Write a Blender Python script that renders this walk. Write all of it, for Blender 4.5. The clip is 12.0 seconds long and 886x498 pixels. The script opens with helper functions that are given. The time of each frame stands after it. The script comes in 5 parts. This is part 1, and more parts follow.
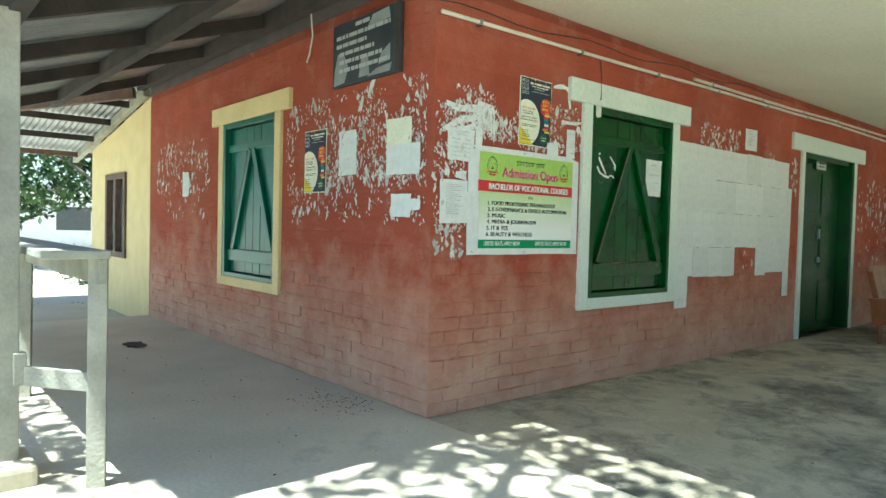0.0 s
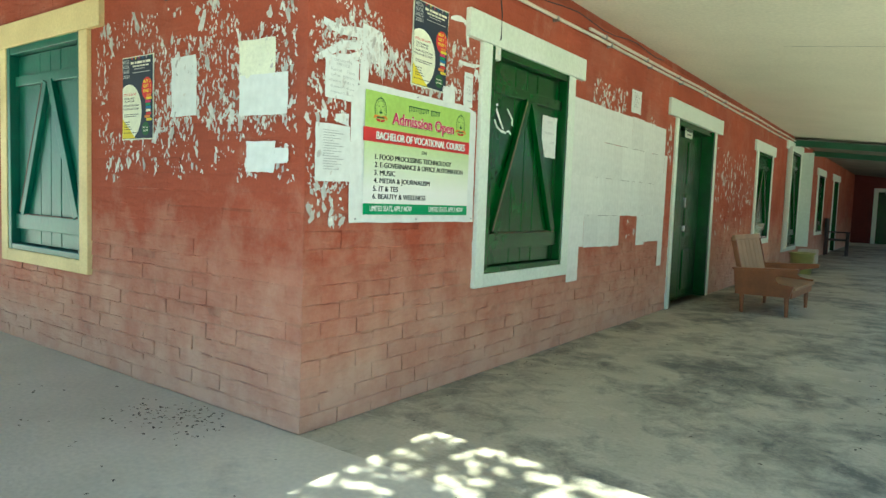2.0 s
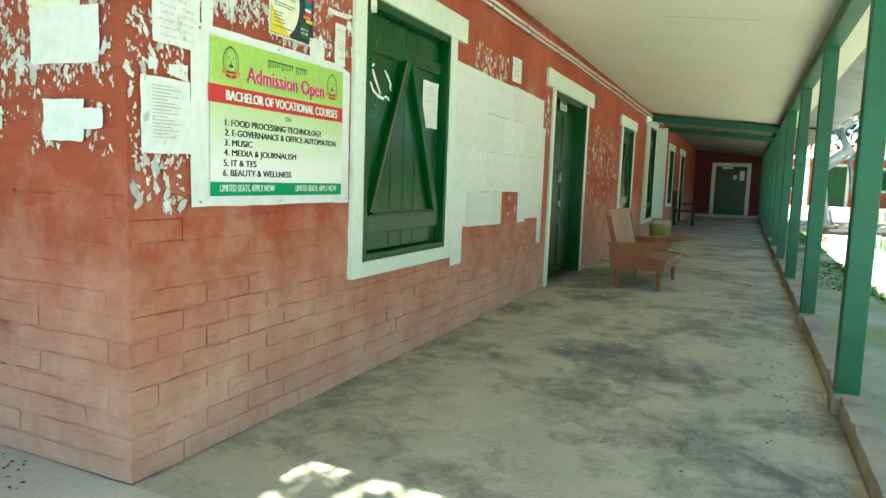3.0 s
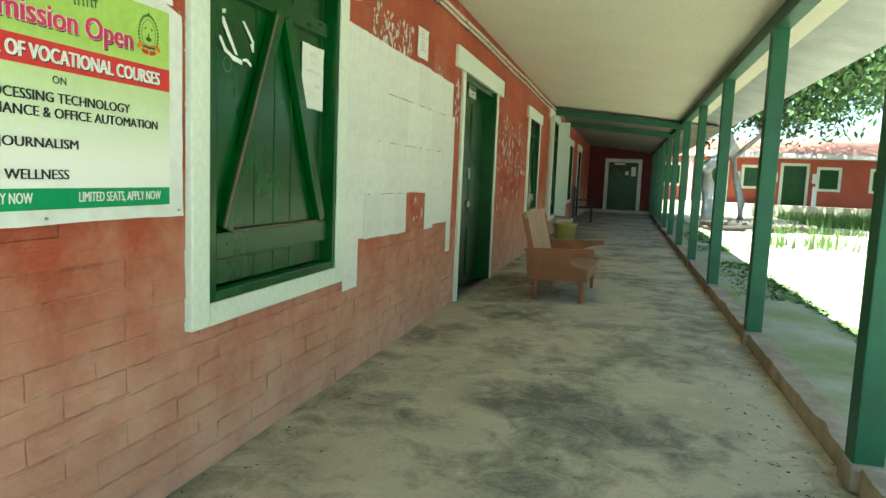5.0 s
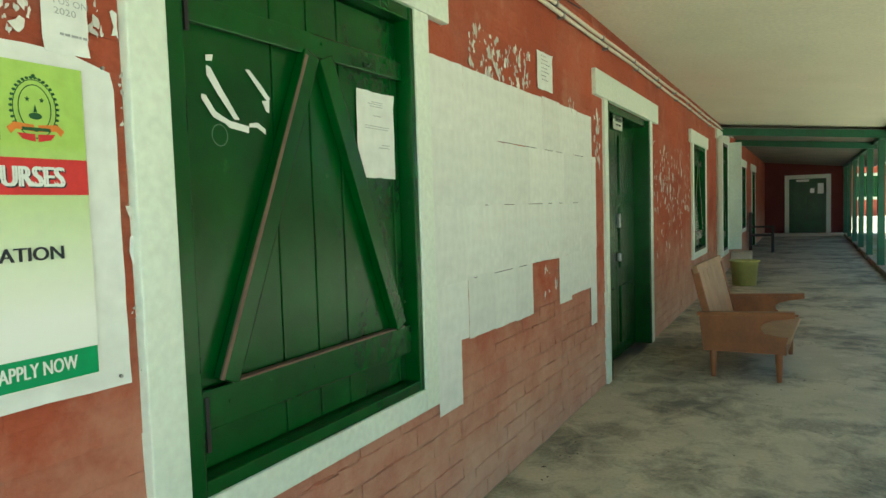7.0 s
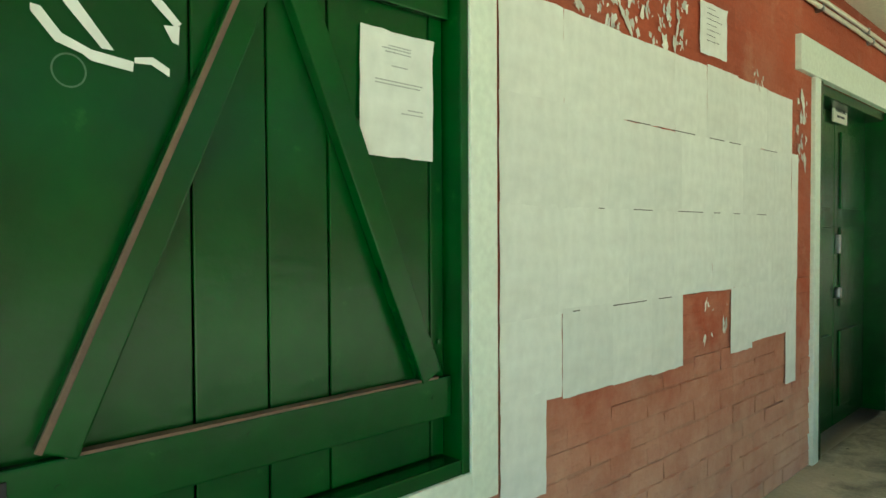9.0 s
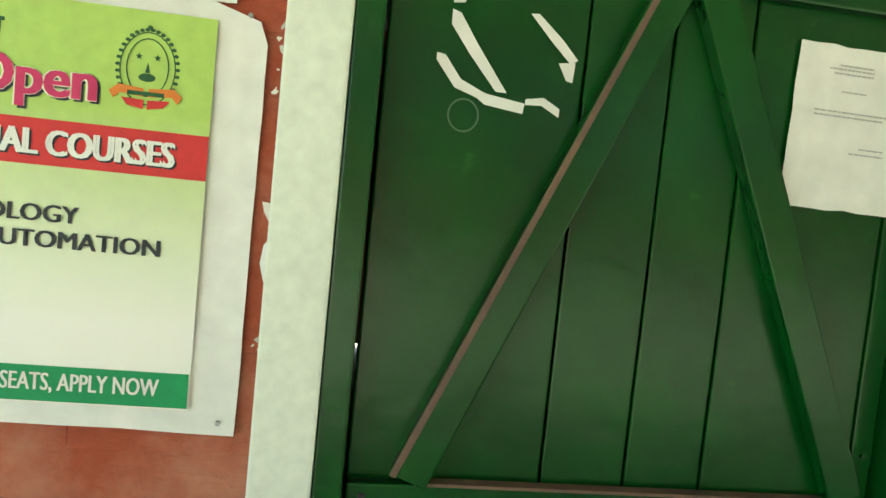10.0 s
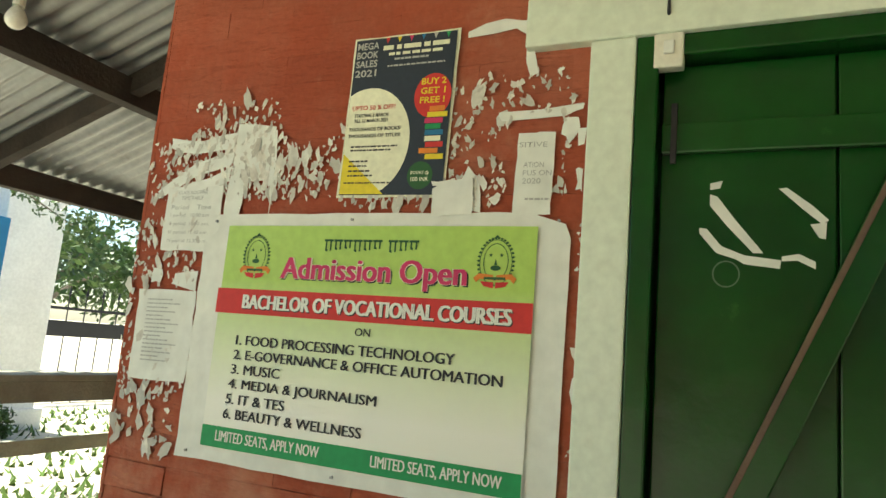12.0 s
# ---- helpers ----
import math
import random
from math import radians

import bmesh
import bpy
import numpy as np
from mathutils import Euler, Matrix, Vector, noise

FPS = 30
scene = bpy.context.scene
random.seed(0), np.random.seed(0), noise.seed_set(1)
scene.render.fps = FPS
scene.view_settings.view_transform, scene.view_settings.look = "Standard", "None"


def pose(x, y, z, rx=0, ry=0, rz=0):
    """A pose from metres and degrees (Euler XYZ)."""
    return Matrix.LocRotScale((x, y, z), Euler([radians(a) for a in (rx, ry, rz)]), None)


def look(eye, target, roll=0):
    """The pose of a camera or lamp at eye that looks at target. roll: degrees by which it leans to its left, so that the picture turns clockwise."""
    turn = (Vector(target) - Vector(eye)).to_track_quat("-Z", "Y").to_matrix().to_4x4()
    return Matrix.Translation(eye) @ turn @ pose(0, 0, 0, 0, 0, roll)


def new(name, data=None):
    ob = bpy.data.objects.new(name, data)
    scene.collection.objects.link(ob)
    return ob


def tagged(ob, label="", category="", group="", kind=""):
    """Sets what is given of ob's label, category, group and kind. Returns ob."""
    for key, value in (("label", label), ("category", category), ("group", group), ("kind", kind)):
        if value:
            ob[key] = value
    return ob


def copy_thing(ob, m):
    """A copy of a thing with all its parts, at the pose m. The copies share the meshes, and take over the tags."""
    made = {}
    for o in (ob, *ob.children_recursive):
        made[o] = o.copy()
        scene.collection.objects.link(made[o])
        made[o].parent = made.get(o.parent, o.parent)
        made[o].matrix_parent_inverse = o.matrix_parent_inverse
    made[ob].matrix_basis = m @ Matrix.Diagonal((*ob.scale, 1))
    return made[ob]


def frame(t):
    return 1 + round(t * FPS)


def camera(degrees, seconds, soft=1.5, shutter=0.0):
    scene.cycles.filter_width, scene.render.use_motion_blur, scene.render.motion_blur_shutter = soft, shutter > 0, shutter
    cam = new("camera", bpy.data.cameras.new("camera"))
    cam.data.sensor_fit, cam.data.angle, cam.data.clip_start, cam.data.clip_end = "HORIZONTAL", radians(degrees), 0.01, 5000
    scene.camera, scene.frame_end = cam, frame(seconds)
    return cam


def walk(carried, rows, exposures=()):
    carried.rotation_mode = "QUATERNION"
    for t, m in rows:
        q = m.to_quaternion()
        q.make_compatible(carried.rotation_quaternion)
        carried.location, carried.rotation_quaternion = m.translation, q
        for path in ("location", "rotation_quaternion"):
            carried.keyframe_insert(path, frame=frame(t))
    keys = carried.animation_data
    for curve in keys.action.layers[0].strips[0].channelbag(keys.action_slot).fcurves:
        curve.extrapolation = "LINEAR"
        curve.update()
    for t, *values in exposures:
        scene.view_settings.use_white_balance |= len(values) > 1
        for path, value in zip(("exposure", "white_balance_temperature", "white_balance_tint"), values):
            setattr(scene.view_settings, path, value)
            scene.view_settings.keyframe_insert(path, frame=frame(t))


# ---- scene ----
cam = camera(67.5, 12.0)
PATH = [
    (0, (3.063, -2.515, 1.152), (1.542, -1.218, 1.088), 1.4),
    (0.5, (2.889, -2.424, 1.163), (1.342, -1.158, 1.095), 1.1),
    (1, (2.681, -2.338, 1.142), (1.215, -0.979, 1.111), 2.2),
    (1.5, (2.471, -2.219, 1.136), (1.151, -0.717, 1.074), 2.2),
    (2, (2.278, -2.054, 1.113), (1.106, -0.44, 0.966), 2.1),
    (2.5, (2.072, -1.805, 1.116), (1.089, -0.076, 0.901), 1.3),
    (3, (1.913, -1.615, 1.128), (1.096, 0.198, 0.916), 2.0),
    (3.5, (1.752, -1.422, 1.118), (1.086, 0.441, 0.828), 2.3),
    (3.7, (1.697, -1.334, 1.132), (1.145, 0.565, 0.835), 1.9),
    (5.3, (1.429, -0.435, 1.164), (0.935, 1.492, 0.959), 2.5),
    (5.5, (1.396, -0.332, 1.172), (0.947, 1.607, 0.97), 2.9),
    (6, (1.328, -0.083, 1.219), (0.685, 1.801, 1.034), 1.4),
    (6.5, (1.311, 0.208, 1.287), (0.465, 2.016, 1.161), -2.1),
    (7, (1.302, 0.444, 1.342), (0.342, 2.194, 1.22), -1.8),
    (7.2, (1.287, 0.549, 1.336), (0.365, 2.319, 1.213), -1.3),
    (8.8, (1.228, 1.314, 1.299), (-0.07, 2.832, 1.212), 0.0),
    (9, (1.205, 1.37, 1.274), (-0.236, 2.756, 1.226), -0.3),
    (9.5, (1.116, 1.479, 1.278), (-0.693, 2.333, 1.286), 3.5),
    (9.7, (1.088, 1.476, 1.275), (-0.795, 2.149, 1.326), 3.8),
    (10, (1.102, 1.525, 1.388), (-0.875, 1.8, 1.266), 5.8),
    (10.5, (1.115, 1.531, 1.345), (-0.876, 1.345, 1.411), 4.2),
    (11, (1.195, 1.583, 1.354), (-0.713, 0.986, 1.404), 4.4),
    (11.5, (1.324, 1.623, 1.346), (-0.506, 0.839, 1.539), 4.0),
    (12, (1.489, 1.716, 1.339), (-0.314, 0.904, 1.64), 4.9),
]
walk(cam, [(t, look(eye, target, roll)) for t, eye, target, roll in PATH], [(0.0, 1.92, 5450, -4), (1.0, 2.05, 5550, -6), (1.5, 2.15, 5600, -8), (2.5, 2.5, 5600, -12), (3.5, 2.6, 5800, -14), (5.5, 2.38, 6050, -14), (7.0, 2.32, 5900, -12), (9.0, 2.4, 6050, -14), (9.5, 2.52, 6150, -9), (10.5, 2.2, 6500, 0), (12.0, 1.75, 6800, -1)])

# ---- light ----
world = bpy.data.worlds.new("world")
scene.world = world
world.use_nodes = True
wn = world.node_tree
sky = wn.nodes.new("ShaderNodeTexSky")
sky.sky_type = "NISHITA"
sky.sun_disc = False
SUN_EL, SUN_AZ = 71.0, 180.0
sky.sun_elevation, sky.sun_rotation = radians(SUN_EL), radians(SUN_AZ)
wn.links.new(sky.outputs[0], wn.nodes["Background"].inputs[0])
wn.nodes["Background"].inputs[1].default_value = 0.085
sun = new("sun", bpy.data.lights.new("sun", "SUN"))
sun.data.energy, sun.data.angle, sun.data.color = 5.0, radians(0.53), (1.0, 0.95, 0.86)
SUN_DIR = Vector((math.cos(radians(SUN_EL)) * math.sin(radians(SUN_AZ)), math.cos(radians(SUN_EL)) * math.cos(radians(SUN_AZ)), math.sin(radians(SUN_EL))))
sun.matrix_world = look(tuple(SUN_DIR * 30), (0, 0, 0))


# ---- materials ----
def material(name, col_a, col_b=None, rough=0.7, scale=6.0, fine=60.0, bump=0.15, metal=0.0, third=None, third_cut=0.6, spec=0.5, third_scale=None, jitter=0.0, swirl=0.0, third_soft=0.08):
    """Noise-mixed paint or stuff: two colours at one scale, fine grain, optional third colour in blotches."""
    m = bpy.data.materials.new(name)
    m.use_nodes = True
    nt = m.node_tree
    b = nt.nodes["Principled BSDF"]
    b.inputs["Roughness"].default_value, b.inputs["Metallic"].default_value = rough, metal
    b.inputs["Specular IOR Level"].default_value = spec
    co = nt.nodes.new("ShaderNodeTexCoord")
    col_b = col_b or tuple(c * 0.75 for c in col_a)
    n1 = nt.nodes.new("ShaderNodeTexNoise")
    n1.inputs["Scale"].default_value, n1.inputs["Detail"].default_value = scale, 6.0
    n1.inputs["Distortion"].default_value = swirl
    nt.links.new(co.outputs["Object"], n1.inputs["Vector"])
    ramp = nt.nodes.new("ShaderNodeValToRGB")
    ramp.color_ramp.elements[0].position, ramp.color_ramp.elements[1].position = 0.35, 0.65
    ramp.color_ramp.elements[0].color, ramp.color_ramp.elements[1].color = (*col_b, 1), (*col_a, 1)
    nt.links.new(n1.outputs["Fac"], ramp.inputs[0])
    out = ramp.outputs[0]
    if third:
        n3 = nt.nodes.new("ShaderNodeTexNoise")
        n3.inputs["Scale"].default_value, n3.inputs["Detail"].default_value = third_scale or scale * 0.45, 8.0
        n3.inputs["Distortion"].default_value, n3.inputs["Roughness"].default_value = swirl, 0.66
        nt.links.new(co.outputs["Object"], n3.inputs["Vector"])
        r3 = nt.nodes.new("ShaderNodeValToRGB")
        r3.color_ramp.elements[0].position, r3.color_ramp.elements[1].position = third_cut - third_soft * 0.75, third_cut + third_soft * 1.25
        nt.links.new(n3.outputs["Fac"], r3.inputs[0])
        mx = nt.nodes.new("ShaderNodeMix")
        mx.data_type = "RGBA"
        nt.links.new(r3.outputs[0], mx.inputs["Factor"])
        nt.links.new(out, mx.inputs["A"])
        mx.inputs["B"].default_value = (*third, 1)
        out = mx.outputs["Result"]
    n2 = nt.nodes.new("ShaderNodeTexNoise")
    n2.inputs["Scale"].default_value, n2.inputs["Detail"].default_value = fine, 4.0
    nt.links.new(co.outputs["Object"], n2.inputs["Vector"])
    hs = nt.nodes.new("ShaderNodeHueSaturation")
    mr = nt.nodes.new("ShaderNodeMapRange")
    mr.inputs["To Min"].default_value, mr.inputs["To Max"].default_value = 0.82, 1.16
    nt.links.new(n2.outputs["Fac"], mr.inputs["Value"])
    val = mr.outputs[0]
    if jitter:
        oi = nt.nodes.new("ShaderNodeObjectInfo")
        geo = nt.nodes.new("ShaderNodeNewGeometry")
        ad = nt.nodes.new("ShaderNodeMath")
        ad.operation = "ADD"
        nt.links.new(oi.outputs["Random"], ad.inputs[0])
        nt.links.new(geo.outputs["Random Per Island"], ad.inputs[1])
        fr = nt.nodes.new("ShaderNodeMath")
        fr.operation = "FRACT"
        nt.links.new(ad.outputs[0], fr.inputs[0])
        jr = nt.nodes.new("ShaderNodeMapRange")
        jr.inputs["To Min"].default_value, jr.inputs["To Max"].default_value = 1 - jitter, 1 + jitter
        nt.links.new(fr.outputs[0], jr.inputs["Value"])
        mu = nt.nodes.new("ShaderNodeMath")
        mu.operation = "MULTIPLY"
        nt.links.new(val, mu.inputs[0])
        nt.links.new(jr.outputs[0], mu.inputs[1])
        val = mu.outputs[0]
    nt.links.new(val, hs.inputs["Value"])
    nt.links.new(out, hs.inputs["Color"])
    nt.links.new(hs.outputs[0], b.inputs["Base Color"])
    if bump:
        bp = nt.nodes.new("ShaderNodeBump")
        bp.inputs["Strength"].default_value, bp.inputs["Distance"].default_value = bump, 0.01
        nt.links.new(n2.outputs["Fac"], bp.inputs["Height"])
        nt.links.new(bp.outputs[0], b.inputs["Normal"])
    return m


def dusty(name, scale=1.0):
    """Old red distemper over brick: blotches, pale rubbed patches, and splashed dust low down, where the colour also
    carries brighter light.
    """
    m = material(name, (0.385 * scale, 0.092 * scale, 0.046 * scale), (0.30 * scale, 0.068 * scale, 0.036 * scale), 0.9, 0.9, 55, 0.3, third=(0.40 * scale, 0.16 * scale, 0.105 * scale), third_cut=0.62, third_scale=1.4, third_soft=0.2, jitter=0.055, spec=0.25)
    nt = m.node_tree
    b = nt.nodes["Principled BSDF"]
    src = b.inputs["Base Color"].links[0].from_socket
    geo, sp, mr, nz, ad, r2, mx = (nt.nodes.new(k) for k in ("ShaderNodeNewGeometry", "ShaderNodeSeparateXYZ", "ShaderNodeMapRange", "ShaderNodeTexNoise", "ShaderNodeMath", "ShaderNodeMapRange", "ShaderNodeMix"))
    mx.data_type = "RGBA"
    nt.links.new(geo.outputs["Position"], sp.inputs[0])
    nt.links.new(geo.outputs["Position"], nz.inputs["Vector"])
    nz.inputs["Scale"].default_value, nz.inputs["Detail"].default_value = 3.2, 10.0
    nz.inputs["Roughness"].default_value = 0.68
    # Paler towards the floor: dust, plus brighter light put into the colour.
    mr.inputs["From Min"].default_value, mr.inputs["From Max"].default_value = 1.2, 0.0
    mr.inputs["To Min"].default_value, mr.inputs["To Max"].default_value = -0.26, 0.40
    nt.links.new(sp.outputs["Z"], mr.inputs["Value"])
    nt.links.new(nz.outputs["Fac"], ad.inputs[0])
    nt.links.new(mr.outputs[0], ad.inputs[1])
    r2.inputs["From Min"].default_value, r2.inputs["From Max"].default_value = 0.30, 0.92
    r2.inputs["To Max"].default_value = 0.9
    nt.links.new(ad.outputs[0], r2.inputs["Value"])
    nt.links.new(r2.outputs[0], mx.inputs["Factor"])
    nt.links.new(src, mx.inputs["A"])
    mx.inputs["B"].default_value = (0.60, 0.395, 0.275, 1)
    nt.links.new(mx.outputs["Result"], b.inputs["Base Color"])
    lump, bp = nt.nodes.new("ShaderNodeTexNoise"), nt.nodes.new("ShaderNodeBump")
    lump.inputs["Detail"].default_value = 5.0
    lump.inputs["Scale"].default_value = 1.0
    drawn = nt.nodes.new("ShaderNodeVectorMath")  # trowelled paint drawn out along the courses
    drawn.operation = "MULTIPLY"
    drawn.inputs[1].default_value = (7.0, 7.0, 24.0)
    nt.links.new(geo.outputs["Position"], drawn.inputs[0])
    nt.links.new(drawn.outputs[0], lump.inputs["Vector"])
    bp.inputs["Strength"].default_value, bp.inputs["Distance"].default_value = 0.55, 0.03
    nt.links.new(lump.outputs["Fac"], bp.inputs["Height"])
    nt.links.new(b.inputs["Normal"].links[0].from_socket, bp.inputs["Normal"])
    nt.links.new(bp.outputs[0], b.inputs["Normal"])
    return m


def stained_floor():
    """Worn cement floor: beige skim with dark damp stains that break up into fine ragged speckle."""
    m = material("mottled_damp_concrete", (0.52, 0.46, 0.32), (0.42, 0.375, 0.26), 0.78, 2.2, 45, 0.3, third=(0.57, 0.50, 0.355), third_cut=0.6, third_scale=4.0)
    nt = m.node_tree
    b = nt.nodes["Principled BSDF"]
    src = b.inputs["Base Color"].links[0].from_socket
    geo, big, mid, grit, a1, a2, rp, mx, m1, m2 = (nt.nodes.new("ShaderNode" + k) for k in ("NewGeometry", "TexNoise", "TexNoise", "TexNoise", "Math", "Math", "MapRange", "Mix", "Math", "Math"))
    for n, sc, det, ro, dist in ((big, 1.15, 3.0, 0.5, 0.6), (mid, 5.5, 8.0, 0.62, 0.9), (grit, 48.0, 5.0, 0.7, 0.0)):
        n.inputs["Scale"].default_value, n.inputs["Detail"].default_value = sc, det
        n.inputs["Roughness"].default_value, n.inputs["Distortion"].default_value = ro, dist
        nt.links.new(geo.outputs["Position"], n.inputs["Vector"])
    for n, w, noise_node in ((m1, 0.75, mid), (m2, 0.32, grit)):
        n.operation = "MULTIPLY"
        n.inputs[1].default_value = w
        nt.links.new(noise_node.outputs["Fac"], n.inputs[0])
    nt.links.new(big.outputs["Fac"], a1.inputs[0])
    nt.links.new(m1.outputs[0], a1.inputs[1])
    nt.links.new(a1.outputs[0], a2.inputs[0])
    nt.links.new(m2.outputs[0], a2.inputs[1])
    rp.inputs["From Min"].default_value, rp.inputs["From Max"].default_value = 0.955, 1.25
    rp.inputs["To Max"].default_value = 0.9
    nt.links.new(a2.outputs[0], rp.inputs["Value"])
    mx.data_type = "RGBA"
    nt.links.new(rp.outputs[0], mx.inputs["Factor"])
    nt.links.new(src, mx.inputs["A"])
    mx.inputs["B"].default_value = (0.10, 0.10, 0.078, 1)
    nt.links.new(mx.outputs["Result"], b.inputs["Base Color"])
    return m


RED = dusty("red_distempered_brick")
MORTAR = dusty("red_distempered_joint", 0.72)
# Lighter copy of the wall red: the ledges' highlights put into colour.
LIP = dusty("lightened_mortar_lip", 1.3)
# Maroon end wall; the dimness of the corridor end is mixed into it.
MAROON = material("shaded_maroon_distemper", (0.15, 0.030, 0.026), (0.10, 0.021, 0.019), 0.9, 1.5, 40, 0.2, third=(0.18, 0.06, 0.045), third_cut=0.66)
MINT = material("pale_mint_paint", (0.70, 0.77, 0.66), (0.65, 0.73, 0.61), 0.6, 1.6, 40, 0.08, third=(0.52, 0.56, 0.46), third_cut=0.72, third_scale=7.0)
CREAM = material("yellow_paint", (0.75, 0.62, 0.30), (0.68, 0.55, 0.26), 0.7, 4, 60, 0.1, third=(0.55, 0.45, 0.25), third_cut=0.7)
GREEN = material("dark_green_gloss_paint", (0.0045, 0.067, 0.008), (0.003, 0.046, 0.006), 0.26, 4, 18, 0.16, third=(0.03, 0.115, 0.02), third_cut=0.70, third_scale=9.0, spec=0.34)
GREEN_B = material("teal_green_paint", (0.012, 0.13, 0.078), (0.008, 0.095, 0.06), 0.35, 4, 35, 0.12)
POSTG = material("green_post_paint", (0.010, 0.11, 0.045), (0.007, 0.075, 0.03), 0.5, 4, 30, 0.15)
WORN = material("worn_wood_edge", (0.16, 0.10, 0.065), (0.11, 0.07, 0.05), 0.7, 12, 80, 0.2)
CEIL = material("cream_ceiling_board", (0.80, 0.76, 0.60), (0.75, 0.71, 0.555), 0.8, 1.2, 40, 0.05)
# Dim far stretch: the shade is mixed into this board colour.
CEIL_SHADED = material("shaded_ceiling_board", (0.21, 0.185, 0.15), (0.15, 0.135, 0.11), 0.9, 1.6, 40, 0.1, third=(0.16, 0.14, 0.11), third_cut=0.6)
CONC = stained_floor()
CONC_L = material("pale_dusty_concrete", (0.64, 0.575, 0.43), (0.54, 0.485, 0.355), 0.9, 1.3, 40, 0.25, third=(0.24, 0.22, 0.18), third_cut=0.66)
KERB = material("brown_stained_kerb", (0.38, 0.32, 0.23), (0.25, 0.20, 0.14), 0.9, 6, 40, 0.5)
MOSS = material("mossy_concrete_apron", (0.42, 0.40, 0.31), (0.34, 0.32, 0.24), 0.9, 2, 40, 0.4, third=(0.19, 0.23, 0.055), third_cut=0.46, third_scale=1.1, third_soft=0.15)
SAND = material("pale_sandy_ground", (0.54, 0.495, 0.40), (0.43, 0.39, 0.305), 0.95, 0.6, 25, 0.4, third=(0.16, 0.18, 0.08), third_cut=0.62, third_scale=0.5)
EARTH = material("pale_courtyard_earth", (0.36, 0.33, 0.255), (0.28, 0.255, 0.195), 0.95, 0.6, 25, 0.4, third=(0.14, 0.14, 0.08), third_cut=0.55, third_scale=0.8)
WHITE = material("white_paper", (0.74, 0.77, 0.72), (0.70, 0.73, 0.68), 0.75, 2.0, 20, 0.03)
TIN = material("corrugated_steel", (0.42, 0.44, 0.44), (0.32, 0.33, 0.33), 0.45, 2.5, 30, 0.1, metal=0.6, third=(0.22, 0.17, 0.13), third_cut=0.68)
WOOD_D = material("dark_weathered_timber", (0.06, 0.048, 0.04), (0.035, 0.029, 0.024), 0.85, 5, 50, 0.4)
WOOD_G = material("grey_weathered_timber", (0.42, 0.41, 0.33), (0.30, 0.29, 0.23), 0.85, 5, 60, 0.4)
WOOD_C = material("brown_varnished_wood", (0.25, 0.092, 0.03), (0.18, 0.066, 0.022), 0.45, 5, 40, 0.15)
WOOD_P = material("pale_worn_wood", (0.36, 0.22, 0.12), (0.28, 0.17, 0.09), 0.55, 5, 40, 0.15)


# ---- mesh helpers ----
def box(bm, x0, x1, y0, y1, z0, z1, m=None):
    vs = [bm.verts.new((x, y, z)) for x in (x0, x1) for y in (y0, y1) for z in (z0, z1)]
    for q in ((0, 1, 3, 2), (4, 6, 7, 5), (0, 4, 5, 1), (2, 3, 7, 6), (0, 2, 6, 4), (1, 5, 7, 3)):
        bm.faces.new([vs[i] for i in q])
    if m is not None:
        for v in vs:
            v.co = m @ v.co
    return vs


def soft_box(x0, x1, y0, y1, z0, z1, r=0.006, m=None):
    bm = bmesh.new()
    box(bm, x0, x1, y0, y1, z0, z1)
    bmesh.ops.bevel(bm, geom=bm.edges[:], offset=r, segments=2, affect="EDGES", profile=0.6)
    if m is not None:
        bm.transform(m)
    return bm


def beam(a, b, w, h, r=0.004):
    """A bar of width w and height h from a to b."""
    a, b = Vector(a), Vector(b)
    d = b - a
    q = d.to_track_quat("Y", "Z").to_matrix().to_4x4()
    return soft_box(-w / 2, w / 2, 0, d.length, -h / 2, h / 2, r, Matrix.Translation(a) @ q)


def tube(points, radius, sides=8):
    bm = bmesh.new()
    rings = []
    for i, p in enumerate(points):
        p = Vector(p)
        d = (Vector(points[min(i + 1, len(points) - 1)]) - Vector(points[max(i - 1, 0)])).normalized()
        q = d.to_track_quat("Z", "X").to_matrix()
        rr = radius[i] if isinstance(radius, (list, tuple)) else radius
        rings.append([bm.verts.new(p + q @ Vector((math.cos(a) * rr, math.sin(a) * rr, 0))) for a in [k * 2 * math.pi / sides for k in range(sides)]])
    for r0, r1 in zip(rings, rings[1:]):
        for k in range(sides):
            bm.faces.new((r0[k], r0[(k + 1) % sides], r1[(k + 1) % sides], r1[k]))
    bm.faces.new(rings[0][::-1])
    bm.faces.new(rings[-1])
    return bm


def part(name, bm, mat, parent=None, label="", smooth=False):
    me = bpy.data.meshes.new(name)
    bmesh.ops.recalc_face_normals(bm, faces=bm.faces[:])
    bm.to_mesh(me)
    bm.free()
    me.materials.append(mat)
    if smooth:
        me.polygons.foreach_set("use_smooth", [True] * len(me.polygons))
    ob = new(name, me)
    if parent is not None:
        ob.parent = parent
    if label:
        ob["label"] = label
    return ob


def thing(name, label, category, at=(0, 0, 0), rz=0.0, group="", kind=""):
    e = new(name)
    e.matrix_basis = pose(*at, 0, 0, rz)
    return tagged(e, label, category, group, kind)


def cells(lo, hi, cuts):
    es = sorted({lo, hi, *[c for c in cuts if lo < c < hi]})
    return list(zip(es, es[1:]))


